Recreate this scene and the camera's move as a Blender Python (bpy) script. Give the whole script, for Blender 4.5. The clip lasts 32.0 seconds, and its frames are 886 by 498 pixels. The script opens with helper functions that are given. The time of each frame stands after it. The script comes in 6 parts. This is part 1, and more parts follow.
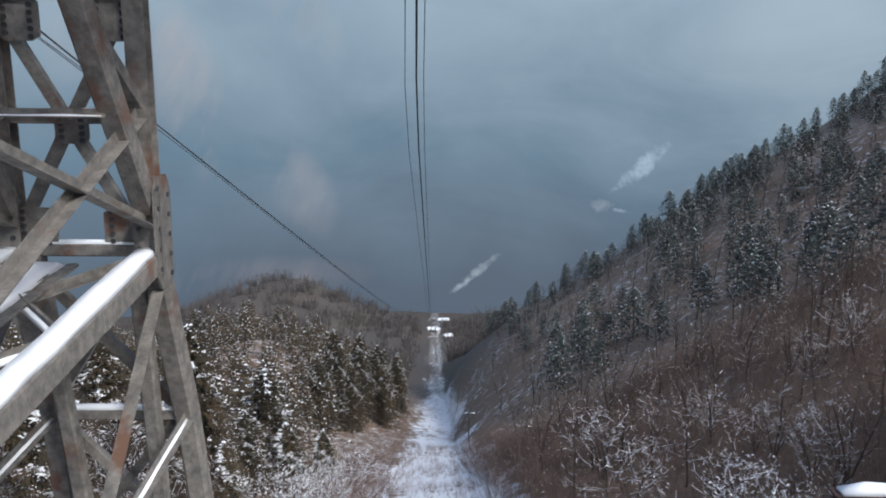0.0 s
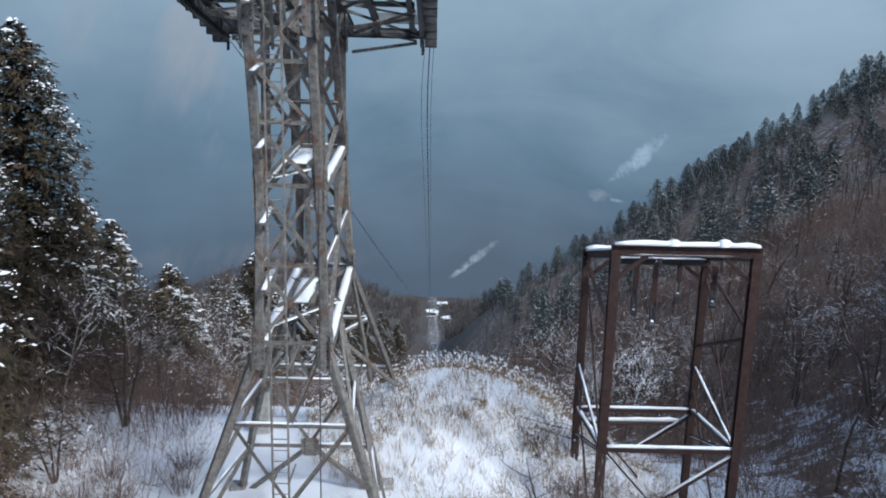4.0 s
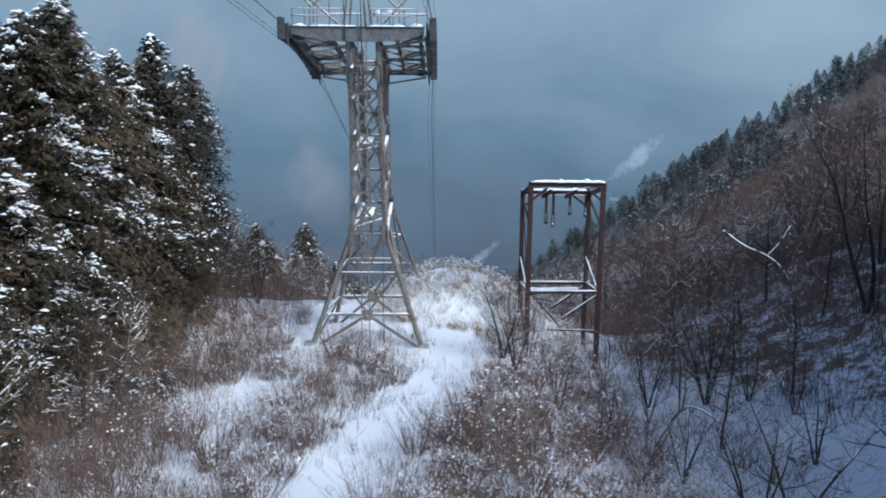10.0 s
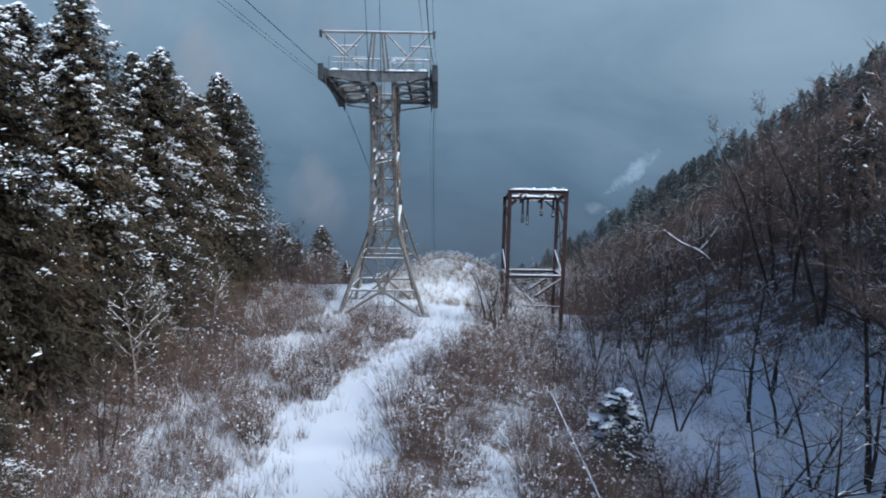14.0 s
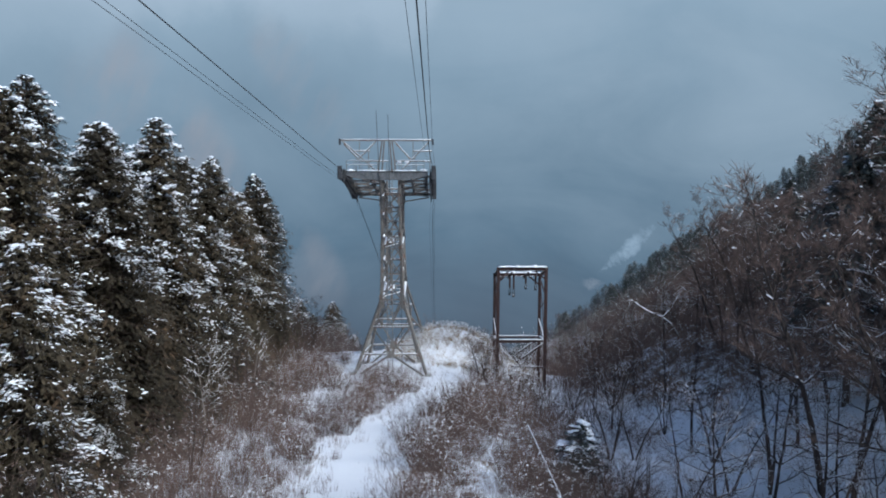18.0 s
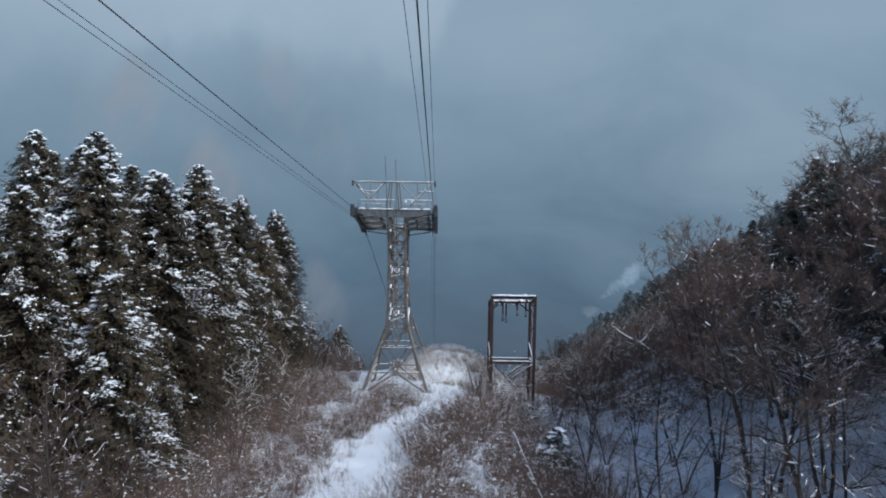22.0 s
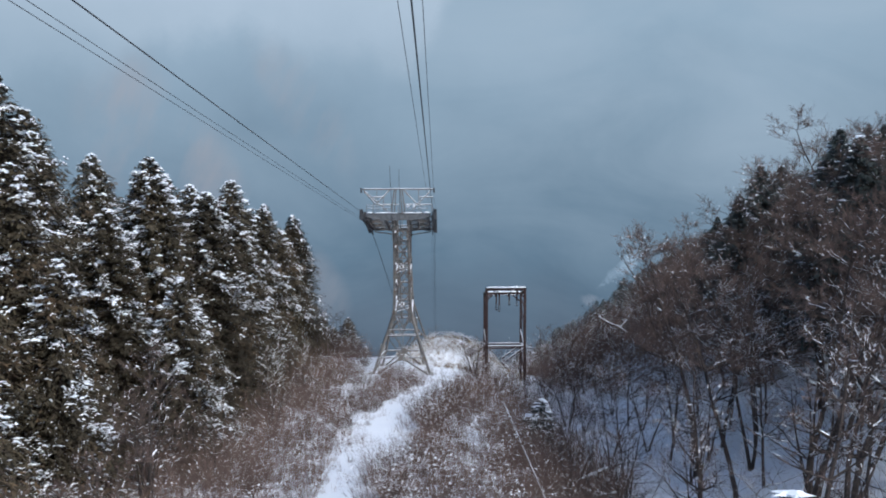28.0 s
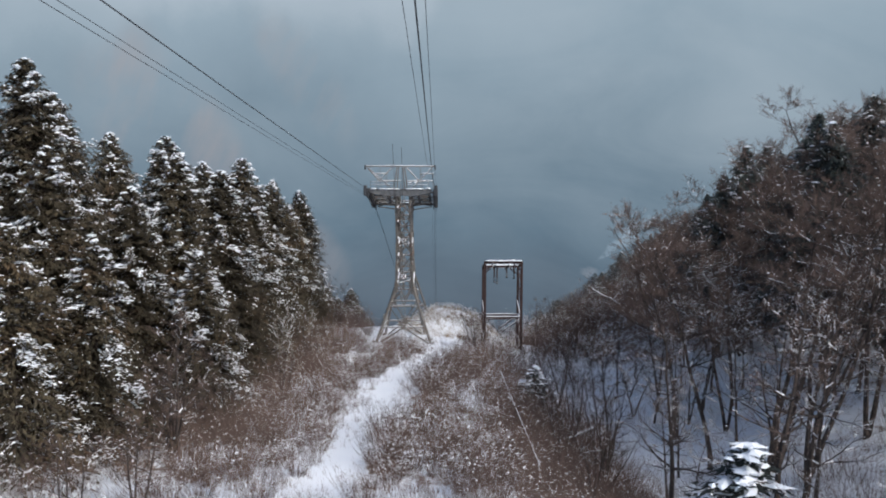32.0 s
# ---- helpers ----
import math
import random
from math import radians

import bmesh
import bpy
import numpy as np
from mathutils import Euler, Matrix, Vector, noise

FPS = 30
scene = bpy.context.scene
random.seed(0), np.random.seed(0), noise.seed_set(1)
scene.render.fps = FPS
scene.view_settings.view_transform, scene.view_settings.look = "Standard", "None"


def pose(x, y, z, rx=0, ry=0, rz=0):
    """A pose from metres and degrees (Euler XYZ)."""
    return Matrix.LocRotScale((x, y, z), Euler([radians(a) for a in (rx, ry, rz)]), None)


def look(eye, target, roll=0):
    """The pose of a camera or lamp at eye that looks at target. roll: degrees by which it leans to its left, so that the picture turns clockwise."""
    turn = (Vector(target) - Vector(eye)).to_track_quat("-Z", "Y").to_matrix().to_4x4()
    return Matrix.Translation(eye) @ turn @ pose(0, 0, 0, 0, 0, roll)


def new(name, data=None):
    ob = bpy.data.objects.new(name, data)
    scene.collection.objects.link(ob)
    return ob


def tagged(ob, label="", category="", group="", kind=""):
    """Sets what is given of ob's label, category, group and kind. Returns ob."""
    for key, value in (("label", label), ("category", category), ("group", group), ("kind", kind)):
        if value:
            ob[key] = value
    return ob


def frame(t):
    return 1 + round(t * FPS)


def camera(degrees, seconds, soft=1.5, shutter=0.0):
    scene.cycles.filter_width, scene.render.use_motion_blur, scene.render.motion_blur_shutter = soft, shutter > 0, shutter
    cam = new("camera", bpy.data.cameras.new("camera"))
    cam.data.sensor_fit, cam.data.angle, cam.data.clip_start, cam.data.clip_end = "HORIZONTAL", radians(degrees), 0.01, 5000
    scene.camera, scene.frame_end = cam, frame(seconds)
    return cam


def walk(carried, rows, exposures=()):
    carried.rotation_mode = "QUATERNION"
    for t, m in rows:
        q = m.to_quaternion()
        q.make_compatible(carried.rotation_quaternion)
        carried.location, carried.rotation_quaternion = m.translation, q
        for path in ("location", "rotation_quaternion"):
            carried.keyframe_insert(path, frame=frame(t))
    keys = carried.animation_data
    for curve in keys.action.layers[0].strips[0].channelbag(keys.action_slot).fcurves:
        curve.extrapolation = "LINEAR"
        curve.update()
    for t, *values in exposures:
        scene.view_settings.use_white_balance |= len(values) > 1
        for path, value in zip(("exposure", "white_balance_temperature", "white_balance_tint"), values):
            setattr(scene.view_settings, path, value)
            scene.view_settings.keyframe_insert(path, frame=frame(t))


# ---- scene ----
cam = camera(55.88, 32.0, soft=1.9)
PATH = [
    (0.0, pose(3.92, -2.99, 10.57, 78.03, -0.39, -0.53)),
    (0.5, pose(3.92, -5.44, 10.48, 75.99, -0.10, -0.59)),
    (1.0, pose(3.93, -7.89, 10.40, 73.50, -0.09, -0.63)),
    (1.5, pose(3.92, -10.27, 10.40, 71.85, -0.55, -0.60)),
    (2.0, pose(3.91, -12.57, 10.52, 71.37, -0.95, -0.51)),
    (2.5, pose(3.91, -14.68, 10.73, 72.12, -1.16, -0.43)),
    (3.0, pose(3.92, -16.67, 10.99, 73.71, -1.31, -0.35)),
    (3.5, pose(3.93, -18.64, 11.27, 75.62, -1.41, -0.30)),
    (4.0, pose(3.92, -20.63, 11.47, 77.25, -1.44, -0.32)),
    (4.5, pose(3.88, -22.64, 11.55, 78.30, -1.33, -0.42)),
    (5.0, pose(3.85, -24.68, 11.58, 78.68, -1.08, -0.51)),
    (5.5, pose(3.87, -26.72, 11.62, 78.33, -0.70, -0.49)),
    (6.0, pose(3.93, -28.76, 11.68, 77.60, -0.25, -0.38)),
    (6.5, pose(3.95, -30.78, 11.77, 77.49, -0.18, -0.42)),
    (7.0, pose(3.95, -32.77, 11.86, 77.15, -0.14, -0.37)),
    (7.5, pose(3.97, -34.70, 12.02, 76.84, -0.15, -0.32)),
    (8.0, pose(3.99, -36.57, 12.17, 76.50, -0.28, -0.22)),
    (8.5, pose(3.98, -38.31, 12.33, 76.19, -0.45, -0.23)),
    (9.0, pose(3.95, -39.97, 12.48, 76.28, -0.46, -0.35)),
    (9.5, pose(3.96, -41.59, 12.64, 76.70, -0.45, -0.27)),
    (10.0, pose(3.97, -43.20, 12.81, 77.54, -0.40, -0.26)),
    (10.5, pose(3.97, -44.81, 12.98, 78.78, -0.34, -0.22)),
    (11.0, pose(3.95, -46.43, 13.15, 80.83, -0.23, -0.22)),
    (11.5, pose(3.95, -48.08, 13.32, 82.67, -0.34, -0.25)),
    (12.0, pose(3.95, -49.74, 13.50, 83.41, -0.33, -0.27)),
    (12.5, pose(3.96, -51.37, 13.68, 82.75, -0.39, -0.27)),
    (13.0, pose(3.97, -52.99, 13.88, 81.29, -0.53, -0.29)),
    (13.5, pose(3.98, -54.60, 14.05, 79.67, -0.78, -0.23)),
    (14.0, pose(3.99, -56.20, 14.21, 78.39, -0.94, -0.20)),
    (14.5, pose(4.00, -57.75, 14.40, 77.89, -0.98, -0.23)),
    (15.0, pose(4.01, -59.21, 14.59, 78.38, -0.95, -0.26)),
    (15.5, pose(4.00, -60.52, 14.78, 80.01, -0.90, -0.28)),
    (16.0, pose(4.00, -61.72, 14.96, 82.29, -0.87, -0.27)),
    (16.5, pose(3.99, -62.89, 15.13, 84.46, -0.74, -0.28)),
    (17.0, pose(3.99, -64.11, 15.31, 85.45, -0.51, -0.28)),
    (17.5, pose(3.98, -65.41, 15.47, 85.19, -0.32, -0.32)),
    (18.0, pose(3.98, -66.77, 15.62, 83.75, -0.18, -0.35)),
    (18.5, pose(3.99, -68.08, 15.76, 81.47, -0.14, -0.34)),
    (19.0, pose(4.00, -69.27, 15.91, 79.20, -0.25, -0.27)),
    (19.5, pose(4.00, -70.40, 16.09, 77.61, -0.33, -0.28)),
    (20.0, pose(3.99, -71.49, 16.26, 77.52, -0.53, -0.26)),
    (20.5, pose(3.99, -72.44, 16.42, 78.81, -0.65, -0.26)),
    (21.0, pose(3.98, -73.26, 16.58, 81.08, -0.79, -0.25)),
    (21.5, pose(3.98, -74.08, 16.74, 83.67, -0.82, -0.26)),
    (22.0, pose(3.98, -74.91, 16.87, 85.53, -0.83, -0.23)),
    (22.5, pose(3.98, -75.75, 16.99, 85.93, -0.70, -0.26)),
    (23.0, pose(3.98, -76.63, 17.09, 85.03, -0.50, -0.27)),
    (23.5, pose(3.98, -77.52, 17.22, 83.04, -0.30, -0.31)),
    (24.0, pose(3.99, -78.43, 17.36, 80.36, -0.32, -0.24)),
    (24.5, pose(3.99, -79.32, 17.48, 78.01, -0.35, -0.23)),
    (25.0, pose(3.99, -80.09, 17.60, 77.03, -0.48, -0.23)),
    (25.5, pose(3.98, -80.75, 17.72, 78.10, -0.58, -0.22)),
    (26.0, pose(3.97, -81.32, 17.86, 79.63, -0.69, -0.23)),
    (26.5, pose(3.97, -81.87, 18.00, 81.81, -0.58, -0.28)),
    (27.0, pose(3.97, -82.57, 18.14, 83.71, -0.40, -0.31)),
    (27.5, pose(3.97, -83.46, 18.25, 84.84, -0.13, -0.34)),
    (28.0, pose(3.97, -84.40, 18.36, 84.91, 0.17, -0.35)),
    (28.5, pose(3.97, -85.25, 18.49, 83.62, 0.42, -0.34)),
    (29.0, pose(3.97, -85.97, 18.62, 81.56, 0.62, -0.33)),
    (29.5, pose(3.97, -86.63, 18.73, 79.14, 0.58, -0.30)),
    (30.0, pose(3.97, -87.17, 18.83, 77.59, 0.50, -0.33)),
    (30.5, pose(3.97, -87.58, 18.90, 77.57, 0.30, -0.27)),
    (31.0, pose(3.97, -87.83, 18.95, 79.27, 0.11, -0.33)),
    (31.5, pose(3.97, -87.97, 18.98, 80.88, 0.00, -0.35)),
    (32.0, pose(3.97, -88.08, 19.01, 82.97, -0.12, -0.28)),
]
EXPOSURES = [(0.0, 0.30, 5880, 8), (1.5, 0.20, 5700, 7), (3.0, 0.20, 5580, 6), (6.0, 0.20, 5280, 4), (10.0, 0.19, 5280, 4), (12.0, 0.0, 5230, 4), (13.0, 0.05, 5230, 4), (15.5, -0.02, 5380, 5), (17.5, -0.04, 5430, 5), (20.0, 0.20, 5180, 4), (22.0, -0.20, 5430, 5), (23.0, -0.10, 5230, 4), (24.0, 0.03, 5230, 4), (26.0, 0.14, 5320, 5), (30.0, 0.03, 5780, 8), (32.0, 0.02, 5980, 8)]
SKY_STRENGTH = 0.15
SUN_STRENGTH = 2.6
LITTER = 0.45
walk(cam, PATH, EXPOSURES)

# ---- world, sun, exposure ----
SUN_DIR = Vector((0.56, -0.53, 0.64)).normalized()
world = bpy.data.worlds.new("winter_sky")
scene.world = world
world.use_nodes = True
wn = world.node_tree
wn.nodes.clear()
sky = wn.nodes.new("ShaderNodeTexSky")
sky.sky_type = "NISHITA"
sky.sun_disc = False
sky.sun_elevation = math.asin(SUN_DIR.z)
sky.sun_rotation = math.atan2(SUN_DIR.x, SUN_DIR.y)
sky.air_density, sky.dust_density = 1.0, 3.0
wbg = wn.nodes.new("ShaderNodeBackground")
wbg.inputs["Strength"].default_value = SKY_STRENGTH
wout = wn.nodes.new("ShaderNodeOutputWorld")
wn.links.new(sky.outputs[0], wbg.inputs[0])
wn.links.new(wbg.outputs[0], wout.inputs[0])

sun_data = bpy.data.lights.new("sun", "SUN")
sun_data.energy, sun_data.angle, sun_data.color = SUN_STRENGTH, radians(10), (1.0, 0.93, 0.84)
sun = new("sun", sun_data)
sun.matrix_world = look(SUN_DIR * 200, (0, 0, 0))


# ---- materials ----
def node(nt, kind, **values):
    n = nt.nodes.new(kind)
    for key, value in values.items():
        n.inputs[key].default_value = value
    return n


def mat(name, dark, light, scale=3.0, rough=0.8, metal=0.0, bump=0.3, third=None, third_scale=0.6, third_at=0.6, vary=0.15, bump_scale=None, coord="Object", spec=0.3, sss=0.0):
    """Two tones mixed by fine noise, a third laid over in larger patches, a little change of brightness from object to object."""
    m = bpy.data.materials.new(name)
    m.use_nodes = True
    nt = m.node_tree
    bsdf = nt.nodes["Principled BSDF"]
    tc = nt.nodes.new("ShaderNodeTexCoord")
    co = tc.outputs[coord]
    fine = node(nt, "ShaderNodeTexNoise", Scale=scale, Detail=6.0, Roughness=0.65)
    nt.links.new(co, fine.inputs["Vector"])
    ramp = nt.nodes.new("ShaderNodeValToRGB")
    ramp.color_ramp.elements[0].position, ramp.color_ramp.elements[1].position = 0.35, 0.65
    ramp.color_ramp.elements[0].color, ramp.color_ramp.elements[1].color = (*dark, 1), (*light, 1)
    nt.links.new(fine.outputs[0], ramp.inputs[0])
    col = ramp.outputs[0]
    if third:
        big = node(nt, "ShaderNodeTexNoise", Scale=third_scale, Detail=5.0, Roughness=0.6)
        nt.links.new(co, big.inputs["Vector"])
        r2 = nt.nodes.new("ShaderNodeValToRGB")
        r2.color_ramp.elements[0].position, r2.color_ramp.elements[1].position = third_at - 0.04, third_at + 0.06
        nt.links.new(big.outputs[0], r2.inputs[0])
        mx = nt.nodes.new("ShaderNodeMixRGB")
        mx.inputs[2].default_value = (*third, 1)
        nt.links.new(r2.outputs[0], mx.inputs[0])
        nt.links.new(col, mx.inputs[1])
        col = mx.outputs[0]
    if vary:
        info = nt.nodes.new("ShaderNodeObjectInfo")
        mr = node(nt, "ShaderNodeMapRange", **{"To Min": 1 - vary, "To Max": 1 + vary})
        nt.links.new(info.outputs["Random"], mr.inputs[0])
        hsv = nt.nodes.new("ShaderNodeHueSaturation")
        nt.links.new(mr.outputs[0], hsv.inputs["Value"])
        nt.links.new(col, hsv.inputs["Color"])
        col = hsv.outputs[0]
    nt.links.new(col, bsdf.inputs["Base Color"])
    bsdf.inputs["Roughness"].default_value = rough
    bsdf.inputs["Metallic"].default_value = metal
    bsdf.inputs["Specular IOR Level"].default_value = spec
    if bump:
        bn = node(nt, "ShaderNodeBump", Strength=bump, Distance=0.02)
        bt = node(nt, "ShaderNodeTexNoise", Scale=bump_scale or scale * 4, Detail=5.0)
        nt.links.new(co, bt.inputs["Vector"])
        nt.links.new(bt.outputs[0], bn.inputs["Height"])
        nt.links.new(bn.outputs[0], bsdf.inputs["Normal"])
    return m


STEEL = mat("weathered_galvanised_steel", (0.115, 0.108, 0.10), (0.25, 0.232, 0.208), 7, 0.6, 0.2, 0.3, (0.15, 0.088, 0.062), 1.7, 0.60)
STEEL_DARK = mat("dark_grey_steel", (0.045, 0.048, 0.052), (0.10, 0.10, 0.105), 6, 0.5, 0.4, 0.2)
STEEL_GREY = mat("blue_grey_steel", (0.10, 0.105, 0.112), (0.20, 0.205, 0.21), 4, 0.6, 0.2, 0.2, (0.13, 0.10, 0.08), 1.1, 0.68)
RUST = mat("rust_brown_painted_steel", (0.030, 0.019, 0.017), (0.064, 0.034, 0.029), 7, 0.6, 0.1, 0.3, (0.035, 0.026, 0.024), 2.0, 0.62)
ROPE = mat("steel_rope", (0.02, 0.022, 0.025), (0.05, 0.05, 0.055), 2, 0.8, 0.0, 0.0)
CONCRETE = mat("grey_concrete", (0.22, 0.22, 0.21), (0.36, 0.35, 0.33), 6, 0.9)
SNOW = mat("lying_snow", (0.80, 0.83, 0.87), (0.90, 0.91, 0.93), 2.0, 0.6, 0, 0.35, vary=0.03, bump_scale=9)
NEEDLES = mat("cedar_needles", (0.030, 0.025, 0.016), (0.070, 0.054, 0.030), 1.3, 0.75, 0, 0.0, (0.100, 0.064, 0.034), 0.35, 0.58, 0.3)
NEEDLES_BLUE = mat("fir_needles", (0.020, 0.027, 0.026), (0.050, 0.057, 0.051), 1.5, 0.75, 0, 0.0, vary=0.3)
BARK = mat("brown_bark", (0.05, 0.035, 0.026), (0.13, 0.10, 0.08), 9, 0.9, 0, 0.6)
BARK_GREY = mat("grey_brown_bark", (0.026, 0.021, 0.019), (0.074, 0.058, 0.050), 8, 0.9, 0, 0.6)
TWIG = mat("red_brown_twigs", (0.088, 0.062, 0.051), (0.186, 0.130, 0.106), 4, 0.85, 0, 0.0, vary=0.25)
GRASS = mat("dry_winter_grass", (0.16, 0.105, 0.055), (0.34, 0.25, 0.14), 3, 0.85, 0, 0.0)
WALL = mat("pale_house_wall", (0.45, 0.44, 0.42), (0.6, 0.59, 0.57), 2, 0.8)


# ---- helpers for things ----
def empty(name, loc, label="", category="", group="", kind=""):
    ob = new(name)
    ob.location = loc
    ob.empty_display_size = 0.2
    return tagged(ob, label, category, group, kind)


def mesh_of(name, verts, faces, material, mats=None, index=None, smooth=False):
    me = bpy.data.meshes.new(name)
    me.from_pydata([tuple(v) for v in verts], [], [tuple(f) for f in faces])
    for m in mats or [material]:
        me.materials.append(m)
    if index is not None:
        me.polygons.foreach_set("material_index", np.asarray(index, dtype=np.int32))
    if smooth:
        me.polygons.foreach_set("use_smooth", np.ones(len(me.polygons), dtype=bool))
    me.update()
    return me


def part(name, bm, material, parent, label=""):
    """Links a bmesh (or a ready mesh) as one mesh object under a thing or a part."""
    if isinstance(bm, bpy.types.Mesh):
        me = bm
    else:
        me = bpy.data.meshes.new(name)
        bm.to_mesh(me)
        bm.free()
        me.materials.append(material)
    ob = new(name, me)
    ob.parent = parent
    return tagged(ob, label)


def axes(a, b, up=(0, 0, 1)):
    a, b, up = Vector(a), Vector(b), Vector(up)
    d = (b - a).normalized()
    if abs(d.dot(up)) > 0.97:
        up = Vector((0, 1, 0))
    s = d.cross(up).normalized()
    u = s.cross(d).normalized()
    return d, s, u


def prism(bm, a, b, outline, up=(0, 0, 1), outline_b=None):
    """Sweeps a flat outline (side, up) from a to b."""
    d, s, u = axes(a, b, up)
    rings = []
    for p, ol in ((Vector(a), outline), (Vector(b), outline_b or outline)):
        rings.append([bm.verts.new(p + s * x + u * y) for x, y in ol])
    n = len(outline)
    for i in range(n):
        bm.faces.new((rings[0][i], rings[0][(i + 1) % n], rings[1][(i + 1) % n], rings[1][i]))
    bm.faces.new(list(reversed(rings[0])))
    bm.faces.new(rings[1])
    bmesh.ops.recalc_face_normals(bm, faces=bm.faces[:])
    return bm


def angle_outline(w, t, flip=1):
    return [(0, 0), (flip * w, 0), (flip * w, t), (flip * t, t), (flip * t, w), (0, w)]


def box_outline(w, h):
    c = min(w, h) * 0.12
    w, h = w / 2, h / 2
    return [(-w + c, -h), (w - c, -h), (w, -h + c), (w, h - c), (w - c, h), (-w + c, h), (-w, h - c), (-w, -h + c)]


def h_outline(w, h, t):
    w, h = w / 2, h / 2
    q = t / 2
    return [(-w, -h), (w, -h), (w, -h + t), (q, -h + t), (q, h - t), (w, h - t), (w, h), (-w, h), (-w, h - t), (-q, h - t), (-q, -h + t), (-w, -h + t)]


def round_outline(r, n=8):
    return [(r * math.cos(6.2832 * i / n), r * math.sin(6.2832 * i / n)) for i in range(n)]


def snow_strip(a, b, w, top, thick=0.05, seed=0):
    """A lumpy ridge of snow along a member."""
    rnd = random.Random(seed)
    a, b = Vector(a), Vector(b)
    d, s, u = axes(a, b)
    length = (b - a).length
    n = max(2, int(length / 0.35))
    bm = bmesh.new()
    rows = []
    for i in range(n + 1):
        k = i / n
        p = a.lerp(b, 0.02 + 0.96 * k) + u * top
        hh = thick * rnd.uniform(0.78, 1.18) * (0.5 if i in (0, n) else 1)
        ww = w * rnd.uniform(0.85, 1.12) / 2
        rows.append([bm.verts.new(p - s * ww - u * 0.01), bm.verts.new(p - s * ww * 0.7 + u * hh * 0.8), bm.verts.new(p + u * hh * 1.05), bm.verts.new(p + s * ww * 0.7 + u * hh * 0.8), bm.verts.new(p + s * ww - u * 0.01)])
    for r0, r1 in zip(rows, rows[1:]):
        for i in range(4):
            bm.faces.new((r0[i], r0[i + 1], r1[i + 1], r1[i]))
        bm.faces.new((r0[4], r0[0], r1[0], r1[4]))
    bm.faces.new(rows[0])
    bm.faces.new(list(reversed(rows[-1])))
    bmesh.ops.recalc_face_normals(bm, faces=bm.faces[:])
    for f in bm.faces:
        f.smooth = True
    return bm


member_count = [0]


def member(name, a, b, w, parent, material=None, profile="L", h=None, snow=0.0, up=(0, 0, 1), flip=1):
    bm = bmesh.new()
    if profile == "L":
        ol = angle_outline(w, max(0.012, w * 0.12), flip)
    elif profile == "box":
        ol = box_outline(w, h or w)
    elif profile == "H":
        ol = h_outline(w, h or w, max(0.015, w * 0.09))
    else:
        ol = round_outline(w / 2)
    prism(bm, a, b, ol, up)
    ob = part(name, bm, material or STEEL, parent)
    member_count[0] += 1
    if snow:
        top = w * 0.12 if profile == "L" else (h or w) / 2
        sb = snow_strip(a, b, w * (0.9 if profile != "L" else 1.0), top, snow, member_count[0])
        part("snow", sb, SNOW, ob, "strip of fresh snow lying on the steel")
    return ob


# ---- ground ----
def sm(a, b, v):
    k = np.clip((v - a) / (b - a), 0, 1)
    return k * k * (3 - 2 * k)


_rng = np.random.RandomState(5)
_WAVES = [(_rng.uniform(0, 6.28), _rng.uniform(0, 6.28), _rng.uniform(0, 6.28)) for _ in range(24)]


def rumple(x, y, size):
    """Smooth bumps of about that size, within one up or down."""
    z = 0.0
    for i, (a, p, q) in enumerate(_WAVES):
        k = 6.28 / size * (0.6 + 0.07 * i)
        z = z + np.sin(k * (x * math.cos(a) + y * math.sin(a)) + p) / (1 + 0.12 * i)
    return z / 6.0


def centre_line(y):
    return np.interp(y, [-1500, -400, -130, -87, -66, -44, -18, -5, 0, 10, 14, 30, 150, 500, 900, 1500, 2500, 4800], [250, 70, 12.5, 7, 4.7, 2.4, -0.3, -1.7, -2.0, -2.3, -3.8, -11, -61, -163, -250, -300, -300, -260])


